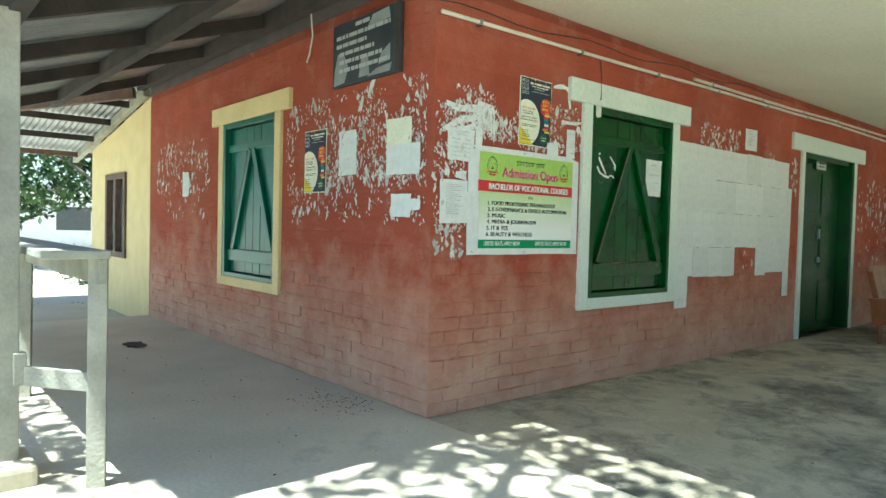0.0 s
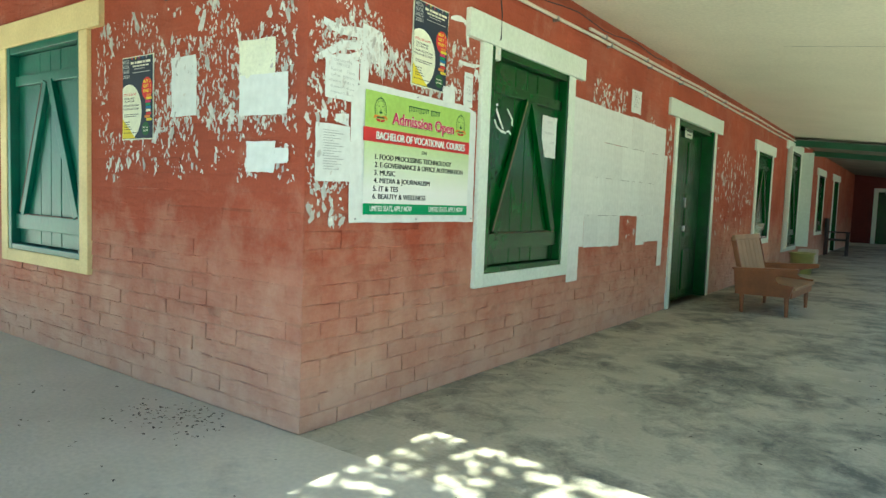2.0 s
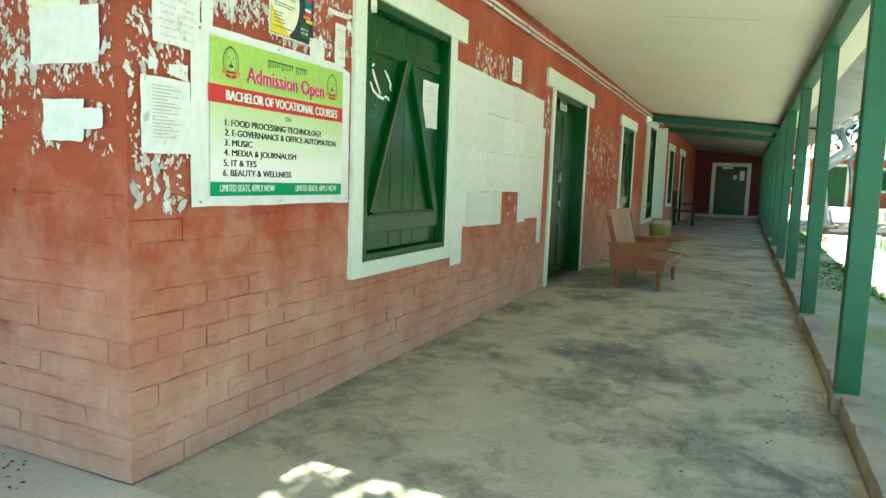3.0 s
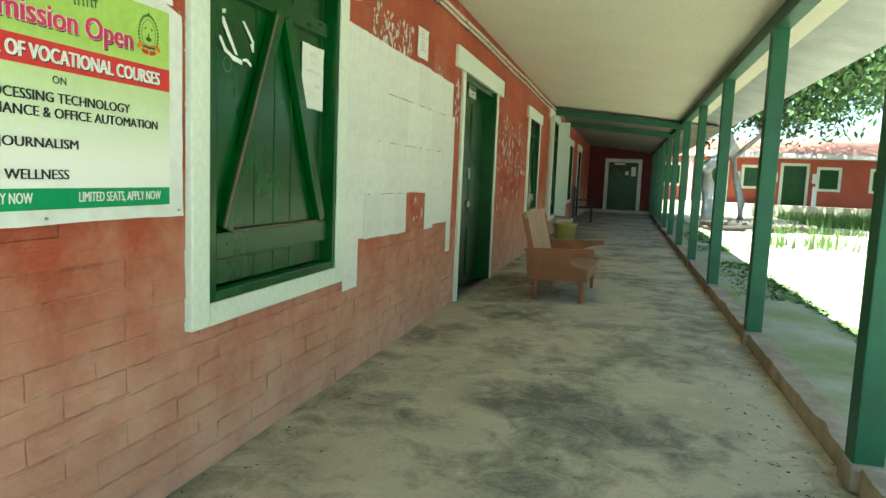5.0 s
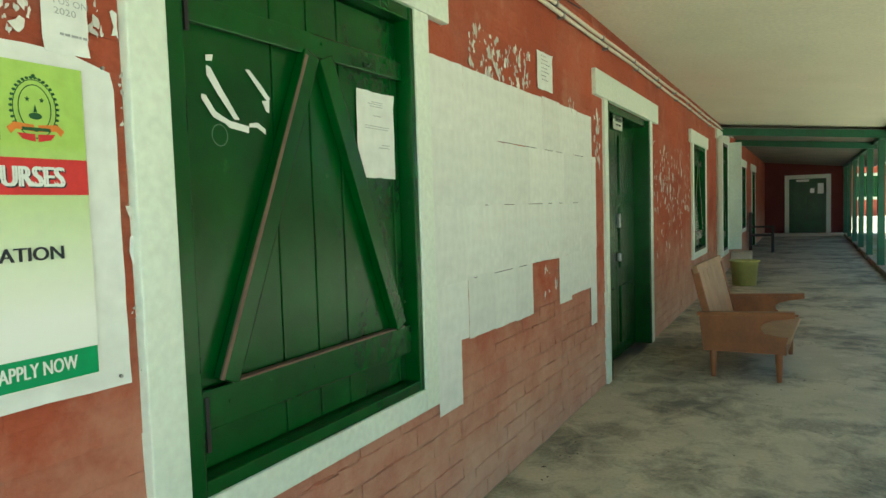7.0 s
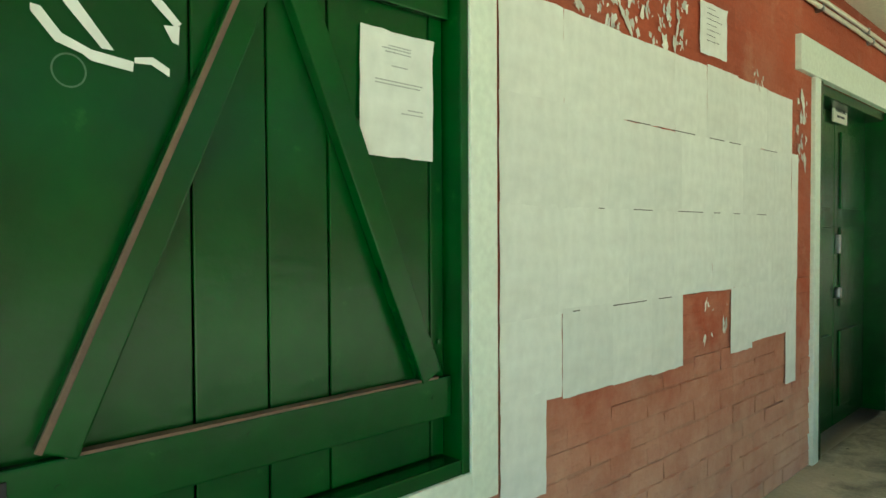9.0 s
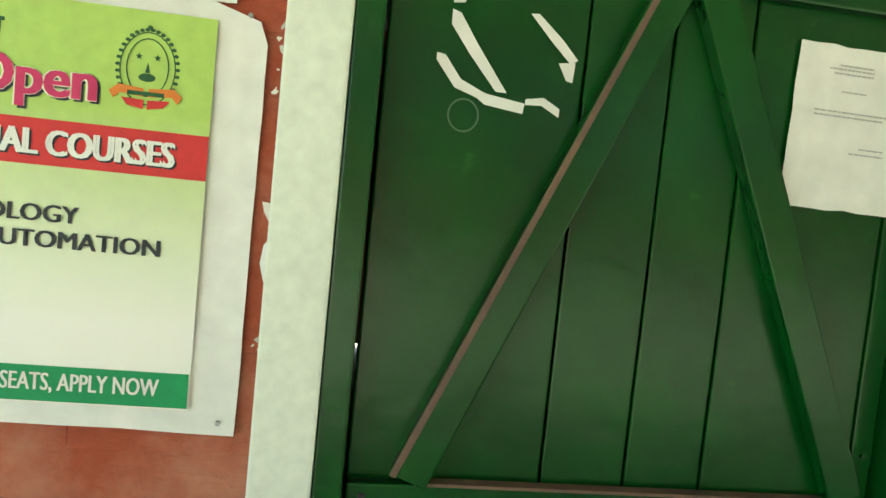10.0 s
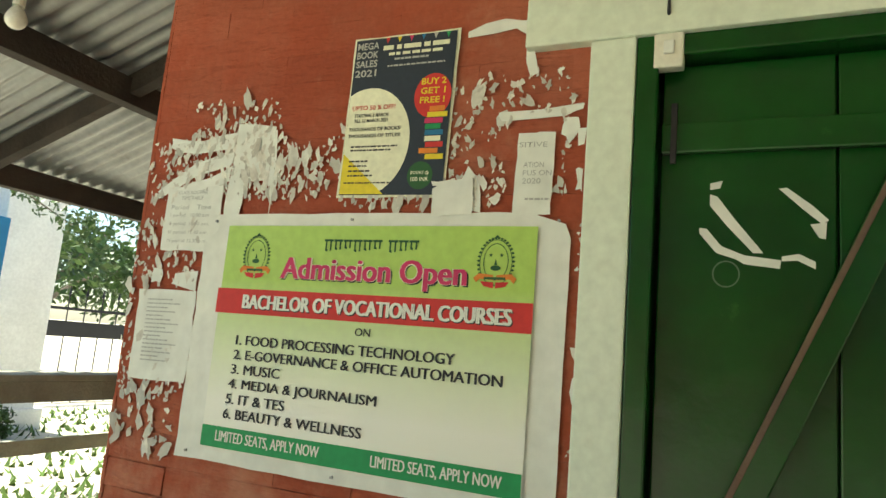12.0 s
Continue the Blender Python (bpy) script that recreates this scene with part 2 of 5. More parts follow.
def wall(name, axis, at, thick, u0, u1, z0, z1, openings, mat, label):
    """An upright wall along one axis with openings (u0, u1, z0, z1) cut through. at: the visible face; thick runs away from it."""
    bm = bmesh.new()
    us = [v for o in openings for v in o[:2]]
    zs = [v for o in openings for v in o[2:]]
    for a, b in cells(u0, u1, us):
        for c, d in cells(z0, z1, zs):
            if any(o[0] <= a and b <= o[1] and o[2] <= c and d <= o[3] for o in openings):
                continue
            lo, hi = min(at, at + thick), max(at, at + thick)
            if axis == "y":
                box(bm, lo, hi, a, b, c, d)
            else:
                box(bm, a, b, lo, hi, c, d)
    return tagged(part(name, bm, mat), label, "wall", kind="structure")


def sheet_z(name, corners, thick, mat, label, category):
    """A slab under its top corners."""
    bm = bmesh.new()
    top = [bm.verts.new(c) for c in corners]
    bot = [bm.verts.new((c[0], c[1], c[2] - thick)) for c in corners]
    bm.faces.new(top)
    bm.faces.new(bot[::-1])
    for i in range(len(top)):
        j = (i + 1) % len(top)
        bm.faces.new((top[i], bot[i], bot[j], top[j]))
    return tagged(part(name, bm, mat), label, category, kind="structure")


rng = random.Random(5)

# ---- structure ----
W1 = (1.497, 2.603, 0.652, 2.085)
D1 = (5.37, 6.90, 0.0, 2.10)
W2 = (9.62, 10.76, 0.655, 2.085)
W3 = (12.45, 13.9, 0.42, 2.35)
W4 = (17.0, 18.1, 0.655, 2.085)
W5 = (20.4, 21.6, 0.0, 2.10)
END = 27.0
wall_corridor = wall("wall_corridor", "y", -0.006, -0.244, 0.25, END, 0, 3.0, [W1, D1, W2, W3, W4, W5], MORTAR, "red painted brick wall along the corridor")
WB = (-3.105, -2.035, 0.65, 2.075)
wall_veranda = wall("wall_veranda", "x", 0.006, 0.243, -5.38, -0.006, 0, 3.2, [WB], MORTAR, "red painted brick wall with peeled notices")
wall_end = wall("wall_end", "x", END, 0.24, -0.25, 2.6, 0, 3.0, [(0.78, 1.92, 0.08, 1.98)], MAROON, "red wall closing the corridor end")

sheet_z("floor_corridor", [(-0.0, 0.0, 0), (2.42, 0.0, 0), (2.42, END, 0), (-0.0, END, 0)], 0.3, CONC, "mottled grey-green concrete corridor floor", "floor")
sheet_z("floor_veranda", [(-5.41, -2.15, 0), (2.42, -2.15, 0), (2.42, 0.0, 0), (-5.41, 0.0, 0)], 0.3, CONC_L, "pale dusty concrete veranda floor", "floor")
sheet_z("ceiling", [(-0.02, -0.02, 2.682), (0.37, -0.02, 2.641), (0.37, -0.42, 2.641), (2.75, -0.42, 2.39), (2.75, END, 2.39), (-0.02, END, 2.68)], 0.03, CEIL, "cream painted ceiling boards over the corridor", "ceiling")
# Far ceiling darkened by colour for the dim stretch; its overhang also cuts sky.
sheet_z("ceiling_far", [(-0.02, 13.05, 2.63), (3.25, 13.05, 2.285), (3.25, END, 2.285), (-0.02, END, 2.63)], 0.012, CEIL_SHADED, "ceiling boards over the far corridor, with shade put into their colour", "ceiling")
sheet_z("ground", [(-400, -400, -0.12), (400, -400, -0.12), (400, 400, -0.12), (-400, 400, -0.12)], 0.5, SAND, "pale sandy ground with patches of grass", "ground")
sheet_z("courtyard_ground", [(3.28, 1.2, -0.105), (60, 1.2, -0.105), (60, 33.0, -0.105), (3.28, 33.0, -0.105)], 0.012, EARTH, "pale sunlit earth of the courtyard with weeds", "ground")
sheet_z("apron", [(2.54, 0.6, 0.085), (3.3, 0.6, 0.05), (3.3, END, 0.05), (2.54, END, 0.085)], 0.3, MOSS, "mossy concrete apron beside the corridor", "apron")
kb = bmesh.new()
kn = 300
for k in range(kn):
    y0, y1 = 0.6 + (END - 0.6) * k / kn, 0.6 + (END - 0.6) * (k + 1) / kn
    kv = box(kb, 2.425, 2.545, y0, y1, -0.2, 0.09)
    for v in kv:
        w = noise.noise(Vector((v.co.x * 3, v.co.y * 5.0, 0.0))) + 0.6 * noise.noise(Vector((v.co.x * 9, v.co.y * 17.0, 4.0)))
        if v.co.z > 0 and v.co.x < 2.5:
            v.co.x += 0.018 * abs(w)
            v.co.z += 0.022 * w
        elif v.co.x < 2.5:
            v.co.x -= 0.008 * abs(w)
bmesh.ops.remove_doubles(kb, verts=kb.verts[:], dist=0.0001)
tagged(part("kerb", kb, KERB), "brown stained low brick kerb under the posts", "kerb", kind="structure")


def window_unit(name, rect, paint, shut, label, axis="y", sign=1, over=0.16):
    """A window: surround boards with a lintel that overhangs, and a boarded shutter. Local: u along the wall, v out of the wall, z up."""
    u0, u1, z0, z1 = rect
    e = tagged(new(name), label, "window", kind="structure")
    e.matrix_basis = Matrix.Identity(4) if axis == "y" else pose(0, 0, 0, 0, 0, -90)

    def P(nm, a, b, c, d, v0, v1, mat, lab="", r=0.005):
        return part(nm, soft_box(v0, v1, a, b, c, d, r), mat, e, lab)
    f = 0.104
    P("frame_side", u0 - f, u0, z0 - 0.085, z1, -0.01, 0.028, paint)
    P("frame_side", u1, u1 + f, z0 - 0.085, z1, -0.01, 0.028, paint)
    P("sill", u0, u1, z0 - 0.085, z0, -0.01, 0.028, paint)
    P("lintel", u0 - f - over, u1 + f + over, z1, z1 + 0.165, -0.01, 0.034, paint)
    j = 0.05
    P("jamb", u0 + 0.001, u0 + j, z0, z1, -0.2, 0.022, shut)
    P("jamb", u1 - 0.03, u1 - 0.001, z0, z1, -0.2, 0.022, shut)
    P("jamb", u0 + j, u1 - 0.03, z1 - j, z1, -0.2, 0.018, shut)
    P("jamb", u0 + j, u1 - 0.03, z0, z0 + j * 0.8, -0.2, 0.02, shut)
    a, b = u0 + j + 0.004, u1 - 0.034
    c, d = z0 + j * 0.8 + 0.006, z1 - j - 0.006
    w = b - a
    edges = [a, a + w * 0.345, a + w * 0.502, a + w * 0.65, a + w * 0.95, b]
    for p, q in zip(edges, edges[1:]):
        if q - p > 0.03:
            P("board", p + 0.0025, q - 0.0025, c, d, -0.068 - 0.002 * rng.random(), -0.036 - 0.003 * rng.random(), shut, r=0.004)
    P("backing", a + 0.002, b - 0.002, c, d, -0.11, -0.075, shut)
    lo, hi = c + (d - c) * 0.157, c + (d - c) * 0.84
    P("batten", a + 0.003, b - 0.003, lo - 0.105, lo, -0.036, -0.008, shut)
    P("batten", a + 0.003, b - 0.003, hi, hi + 0.07, -0.036, -0.012, shut)
    mid = a + w * 0.515
    for foot, top in ((a + 0.108, mid - 0.030), (b - 0.075, mid + 0.035)):
        br = part("brace", beam((-0.019, foot, lo + 0.006), (-0.019, top, hi + 0.004), 0.034, 0.066), shut, e)
        if foot < mid:
            part("worn_edge", beam((-0.0035, foot - 0.028, lo + 0.016), (-0.0035, top - 0.028, hi - 0.004), 0.008, 0.012, 0.002), WORN, br, "bare brown wood along the brace edge")
    part("worn_ledge", soft_box(-0.034, -0.0075, a + 0.12, b - 0.05, lo - 0.002, lo + 0.004, 0.001), WORN, e, "dusty bare ledge of the batten")
    return e


window_1 = window_unit("window_1", W1, MINT, GREEN, "closed dark green plank shutter in a pale mint surround")
window_2 = window_unit("window_2", W2, MINT, GREEN, "closed green shutter in a narrow mint surround")
window_3 = window_unit("window_3", WB, CREAM, GREEN_B, "closed teal plank shutter in a yellow surround", axis="x")


def door_unit(name, rect, paint, leafmat, label, at=0.0, axis="y", over=0.25):
    u0, u1, z0, z1 = rect
    e = tagged(new(name), label, "door", kind="structure")
    e.matrix_basis = Matrix.Identity(4) if axis == "y" else pose(0, at, 0, 0, 0, -90)

    def P(nm, a, b, c, d, v0, v1, mat, lab="", r=0.005):
        return part(nm, soft_box(v0, v1, a, b, c, d, r), mat, e, lab)
    f = 0.09
    P("frame_side", u0 - f, u0, z0, z1, -0.01, 0.022, paint)
    P("frame_side", u1, u1 + f, z0, z1, -0.01, 0.022, paint)
    P("lintel", u0 - f - over, u1 + f + over, z1, z1 + 0.18, -0.01, 0.03, paint)
    P("jamb", u0 + 0.001, u0 + 0.06, z0, z1, -0.2, 0.016, leafmat)
    P("jamb", u1 - 0.06, u1 - 0.001, z0, z1, -0.2, 0.016, leafmat)
    P("jamb", u0 + 0.06, u1 - 0.06, z1 - 0.06, z1, -0.2, -0.012, leafmat)
    m = (u0 + u1) / 2
    for a, b in ((u0 + 0.064, m - 0.003), (m + 0.003, u1 - 0.064)):
        lf = P("leaf", a, b, z0 + 0.01, z1 - 0.064, -0.16, -0.125, leafmat)
        w = b - a
        for c, d in ((0.12, 0.62), (0.78, 1.30), (1.42, 1.92)):
            part("panel", soft_box(-0.125, -0.112, a + 0.1, b - 0.1, z0 + c, min(z0 + d, z1 - 0.16), 0.008), leafmat, lf)
    return e


door_1 = door_unit("door_1", D1, MINT, GREEN, "closed dark green panelled double door in a mint surround")
window_5 = window_unit("window_5", W3, MINT, GREEN, "green shuttered window with a mint leaf standing open")
part("open_leaf", soft_box(-0.01, 0.25, 13.99, 14.03, 0.4, 2.4, 0.006), MINT, window_5, "mint shutter leaf standing open")
part("near_jamb", soft_box(0.029, 0.1, 12.32, 12.36, 0.4, 2.4, 0.006), MINT, window_5)
door_3 = door_unit("door_3", W5, MINT, GREEN, "dark green door further along the corridor")
window_4 = window_unit("window_4", W4, MINT, GREEN, "closed green shutter far along the corridor")

# posts
post_y = [2.29 + 2.415 * k for k in range(11)]
post = thing("veranda_post", "square green painted timber post on the kerb", "post", (2.462, post_y[0], 0.0), group="posts along the corridor")
part("shaft", soft_box(-0.055, 0.055, -0.055, 0.055, 0.04, 2.30, 0.006), POSTG, post)
part("footing", soft_box(-0.07, 0.08, -0.08, 0.08, -0.05, 0.105, 0.02), KERB, post)
for y in post_y[1:]:
    copy_thing(post, pose(2.462, y, 0))
eb = thing("eave_beam", "dark green eave beam on the corridor posts", "beam")
part("beam", soft_box(2.41, 2.53, -0.4, END, 2.29, 2.40, 0.006), POSTG, eb)
tb = thing("tie_beam", "green timber tie beam under the ceiling", "beam")
part("beam", beam((0.0, 13.0, 2.52), (2.5, 13.0, 2.28), 0.1, 0.12), POSTG, tb)
copy_thing(tb, pose(0, 2.7, 0))


def on_a(y, z, n=0.006, turn=0.0):
    """A pose on the corridor wall: local x runs along the wall, z up, -y out of it."""
    return pose(n, y, z, 0, 0, 90) @ pose(0, 0, 0, 0, turn, 0)


def on_b(x, z, n=0.006, turn=0.0):
    """The same on the veranda wall."""
    return pose(x, -n, z, 0, turn, 0)


def plain(name, col, rough=0.7, metal=0.0):
    return material(name, col, tuple(c * 0.9 for c in col), rough, 8, 60, 0.05, metal)


BLACK = plain("dark_ink", (0.02, 0.025, 0.03))
INK_G = plain("dark_green_ink", (0.02, 0.10, 0.03))
PINK = plain("crimson_ink", (0.55, 0.03, 0.13))
REDBAND = plain("red_print", (0.58, 0.03, 0.03))
GREENBAND = plain("green_print", (0.015, 0.30, 0.10))
LIME = plain("light_green_print", (0.42, 0.62, 0.14))
NAVY = plain("navy_print", (0.018, 0.03, 0.05))
LEMON = plain("yellow_print", (0.75, 0.62, 0.04))
IVORY = plain("ivory_print", (0.80, 0.82, 0.62))
ORANGE = plain("orange_print", (0.70, 0.22, 0.03))
BLUEP = plain("blue_paint", (0.015, 0.17, 0.36))
GREYINK = plain("faint_grey_ink", (0.40, 0.42, 0.41))
PALEBAR = plain("silver_grey_print", (0.45, 0.46, 0.44))
WHITEW = material("white_lime_wash", (0.80, 0.80, 0.78), (0.72, 0.72, 0.70), 0.85, 2, 30, 0.15, third=(0.5, 0.5, 0.48), third_cut=0.7)
PLASTIC = plain("cream_plastic", (0.72, 0.72, 0.62), 0.4)
PVC = plain("cream_pvc_pipe", (0.68, 0.62, 0.50), 0.45)
IRON = plain("black_iron", (0.03, 0.03, 0.035), 0.5, 0.5)
STEEL = plain("dull_steel", (0.35, 0.35, 0.34), 0.4, 0.9)
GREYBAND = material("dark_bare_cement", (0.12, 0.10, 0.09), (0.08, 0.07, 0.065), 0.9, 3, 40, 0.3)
BOARD = material("faded_black_notice_board", (0.035, 0.045, 0.05), (0.025, 0.03, 0.035), 0.6, 4, 50, 0.1)
PEEL = material("grey_peeled_paint", (0.30, 0.33, 0.31), (0.24, 0.26, 0.25), 0.85, 9, 60, 0.1)
LEAF = material("green_leaves", (0.075, 0.14, 0.03), (0.045, 0.09, 0.02), 0.5, 1.5, 20, 0.0, jitter=0.35)
BARK = material("grey_bark", (0.22, 0.19, 0.15), (0.14, 0.12, 0.09), 0.9, 5, 40, 0.6)
LIMEBARK = material("whitewashed_bark", (0.62, 0.61, 0.56), (0.45, 0.43, 0.38), 0.9, 5, 40, 0.5)
GRASS = material("grass_blades", (0.11, 0.19, 0.035), (0.07, 0.13, 0.025), 0.6, 3, 20, 0.0, jitter=0.3)
REDPL = material("red_distemper_plaster", (0.42, 0.10, 0.06), (0.34, 0.08, 0.05), 0.85, 1.0, 30, 0.15)
TINRED = material("rusty_red_roof_sheet", (0.40, 0.17, 0.11), (0.30, 0.12, 0.08), 0.7, 2, 30, 0.2)
BINC = material("yellow_green_plastic", (0.42, 0.42, 0.13), (0.34, 0.34, 0.11), 0.5, 6, 50, 0.1)
GLASS = plain("dusty_window_pane", (0.10, 0.12, 0.12), 0.12)
BULB = plain("milky_bulb_glass", (0.82, 0.80, 0.70), 0.25)
DEBRIS = material("dry_leaf_bits", (0.09, 0.07, 0.045), (0.05, 0.04, 0.03), 0.9, 10, 60, 0.1, jitter=0.4)


def fade_print():
    """Banner ground: light green that thins out to white towards the middle of the sheet."""
    m = material("green_to_white_print", (0.40, 0.60, 0.12), (0.38, 0.57, 0.11), 0.5, 3, 40, 0.02)
    nt = m.node_tree
    b = nt.nodes["Principled BSDF"]
    src = b.inputs["Base Color"].links[0].from_socket
    co, sp, mr, mx = (nt.nodes.new(k) for k in ("ShaderNodeTexCoord", "ShaderNodeSeparateXYZ", "ShaderNodeMapRange", "ShaderNodeMix"))
    mx.data_type = "RGBA"
    nt.links.new(co.outputs["Object"], sp.inputs[0])
    nt.links.new(sp.outputs["Z"], mr.inputs["Value"])
    mr.inputs["From Min"].default_value, mr.inputs["From Max"].default_value = 0.17, 0.52
    nt.links.new(mr.outputs[0], mx.inputs["Factor"])
    mx.inputs["A"].default_value = (0.80, 0.82, 0.75, 1)
    nt.links.new(src, mx.inputs["B"])
    nt.links.new(mx.outputs["Result"], b.inputs["Base Color"])
    return m


FADE = fade_print()


def flat(pts, y=0.0):
    """A flat polygon in the local x-z plane."""
    bm = bmesh.new()
    bm.faces.new([bm.verts.new((p[0], y, p[1])) for p in pts])
    return bm


def rect(x0, x1, z0, z1, y=0.0):
    return flat([(x0, z0), (x1, z0), (x1, z1), (x0, z1)], y)


def oval(cx, cz, rx, rz, y=0.0, n=28, a0=0.0, a1=2 * math.pi):
    return flat([(cx + rx * math.cos(a0 + (a1 - a0) * k / n), cz + rz * math.sin(a0 + (a1 - a0) * k / n)) for k in range(n)], y)


def ring(cx, cz, rx, rz, wd, y=0.0, n=32):
    bm = bmesh.new()
    a = [bm.verts.new((cx + rx * math.cos(t), y, cz + rz * math.sin(t))) for t in [2 * math.pi * k / n for k in range(n)]]
    b = [bm.verts.new((cx + (rx - wd) * math.cos(t), y, cz + (rz - wd) * math.sin(t))) for t in [2 * math.pi * k / n for k in range(n)]]
    for k in range(n):
        bm.faces.new((a[k], a[(k + 1) % n], b[(k + 1) % n], b[k]))
    return bm


def lettering(name, words, x0, x1, z0, z1, mat, parent, y=-0.002, weight=0.0, tilt=0.0, bold=0.0):
    """Flat letters that fill the given width and height in the parent's local x-z plane."""
    cu = bpy.data.curves.new(name, "FONT")
    cu.body = words
    cu.offset = weight + 0.0004
    cu.resolution_u = 3
    tmp = bpy.data.objects.new(name, cu)
    scene.collection.objects.link(tmp)
    bpy.context.view_layer.update()
    me = bpy.data.meshes.new_from_object(tmp.evaluated_get(bpy.context.evaluated_depsgraph_get()))
    bpy.data.objects.remove(tmp)
    bm = bmesh.new()
    bm.from_mesh(me)
    bpy.data.meshes.remove(me)
    xs = [v.co.x for v in bm.verts]
    ys = [v.co.y for v in bm.verts]
    for v in bm.verts:
        px = x0 + (v.co.x - min(xs)) / (max(xs) - min(xs)) * (x1 - x0)
        pz = z0 + (v.co.y - min(ys)) / (max(ys) - min(ys)) * (z1 - z0)
        v.co = (px, y, pz + tilt * (px - x0))
    if bold:
        geo = bmesh.ops.duplicate(bm, geom=bm.verts[:] + bm.edges[:] + bm.faces[:])["geom"]
        bmesh.ops.translate(bm, verts=[v for v in geo if isinstance(v, bmesh.types.BMVert)], vec=(bold, -0.0002, 0))
    return part(name, bm, mat, parent)


def bars(name, x0, x1, z0, z1, mat, parent, y=-0.002, seed=0, gap=0.3):
    """A line of writing too small to read, as short bars."""
    r = random.Random(seed)
    bm = bmesh.new()
    x = x0
    while x < x1:
        w = min((z1 - z0) * r.uniform(1.0, 4.0), x1 - x)
        vs = [bm.verts.new(p) for p in ((x, y, z0), (x + w, y, z0), (x + w, y, z1), (x, y, z1))]
        bm.faces.new(vs)
        x += w + (z1 - z0) * gap * r.uniform(1, 2)
    return part(name, bm, mat, parent)


def paper_mesh(w, h, seed, curl=0.004, n=7, cut=None):
    """A thin pasted sheet with soft buckles and slightly uneven edges."""
    r = random.Random(seed)
    bm = bmesh.new()
    g = {}
    ox, oz = r.uniform(0, 50), r.uniform(0, 50)
    for i in range(n + 1):
        for k in range(n + 1):
            x, z = w * i / n, h * k / n
            e = 0.0
            if i in (0, n) or k in (0, n):
                e = r.uniform(-0.002, 0.002)
            y = -abs(noise.noise(Vector((x * 9 + ox, z * 9 + oz, 0)))) * curl
            if i in (0, n) and k in (0, n) and curl > 0.002:
                y -= r.uniform(0, curl)
            if curl <= 0.002 and (i in (0, n) or k in (0, n)):
                y = 0.0
            g[i, k] = bm.verts.new((x + e, y, z + e))
    for i in range(n):
        for k in range(n):
            bm.faces.new((g[i, k], g[i + 1, k], g[i + 1, k + 1], g[i, k + 1]))
    ext = bmesh.ops.extrude_face_region(bm, geom=bm.faces[:])
    bmesh.ops.translate(bm, verts=[v for v in ext["geom"] if isinstance(v, bmesh.types.BMVert)], vec=(0, 0.0006, 0))
    for ed in bm.edges:
        if ed.calc_face_angle(0.0) > 0.6:
            ed.smooth = False
    return bm


def pasted(name, label, w, h, m, mat=WHITE, seed=1, lines=0, group="", curl=0.004, ink=GREYINK, category="paper"):
    e = thing(name, label, category, group=group)
    e.matrix_basis = m
    part("sheet", paper_mesh(w, h, seed, curl), mat, e, smooth=True)
    for k in range(lines):
        z = h * (0.88 - 0.72 * k / max(lines, 1))
        bars("text_line", w * 0.2, w * (0.5 + 0.35 * ((k * 7 + seed) % 5) / 5), z, z + h * 0.013, ink, e, -curl - 0.002, seed * 31 + k)
    return e


def ragged(bm, cx, cz, w, h, r, y, n=9):
    """A torn flake of paper: a jagged small polygon."""
    lean = r.uniform(-0.5, 0.5)
    vs = []
    for k in range(n):
        a = 2 * math.pi * k / n + r.uniform(-0.25, 0.25)
        q = r.uniform(0.3, 1.0)
        x, z = math.cos(a) * w * q, math.sin(a) * h * q
        vs.append(bm.verts.new((cx + x + lean * z, y - r.uniform(0, 0.001), cz + z)))
    bm.faces.new(vs)


def scraps(name, m, zones, label, seed):
    """Residue of torn posters: many small flakes stuck to the wall. zones: x0, x1, z0, z1, count, size."""
    r = random.Random(seed)
    bm = bmesh.new()
    for x0, x1, z0, z1, count, size in zones:
        for k in range(count):
            cx, cz = r.uniform(x0, x1), r.uniform(z0, z1)
            if noise.noise(Vector((cx * 4.0 + seed, cz * 4.0, 1.7))) < -0.3:
                continue
            s = size * r.uniform(0.3, 1.0) ** 1.6
            if r.random() < 0.12:
                s *= 1.8
            tall = r.uniform(0.8, 2.6)
            ragged(bm, cx, cz, s * 0.5, s * 0.5 * tall, r, -0.0015 * (k % 4))
    ob = part(name, bm, SCRAP)
    ob.matrix_basis = m
    return tagged(ob, label, "paper scraps", kind="stuff")


SHEETW = material("plain_result_paper", (0.72, 0.75, 0.69), (0.68, 0.71, 0.65), 0.8, 3.0, 20, 0.03, jitter=0.05)
SCRAP = material("torn_paper_residue", (0.66, 0.66, 0.60), (0.50, 0.48, 0.43), 0.85, 14, 90, 0.1, jitter=0.25)

# ---- banner ----
ban = thing("admission_banner", "white and green printed admission banner nailed to the wall", "banner")
ban.matrix_basis = on_a(0.302, 0.986, 0.008) @ Matrix.Diagonal((0.96, 1, 0.971, 1))
BW, BH = 1.132, 0.712
bs = paper_mesh(BW, BH, 3, 0.005, 12)
for v in bs.verts:  # the loose top corner is worn round
    x, z = v.co.x / BW, v.co.z / BH
    if x > 0.9 and z > 0.9:
        v.co.z -= 0.03 * ((x - 0.9) * 10) ** 2 * (z - 0.9) * 10
        v.co.x -= 0.012 * (x - 0.9) * 10 * ((z - 0.9) * 10) ** 2
    v.co.x -= 0.024
part("sheet", bs, WHITE, ban, smooth=True)
part("printed_field", rect(0.072, 1.03, 0.04, 0.676, -0.0075), FADE, ban, "green print fading to white")
part("red_band", rect(0.062, 1.03, 0.418, 0.49, -0.0082), REDBAND, ban)
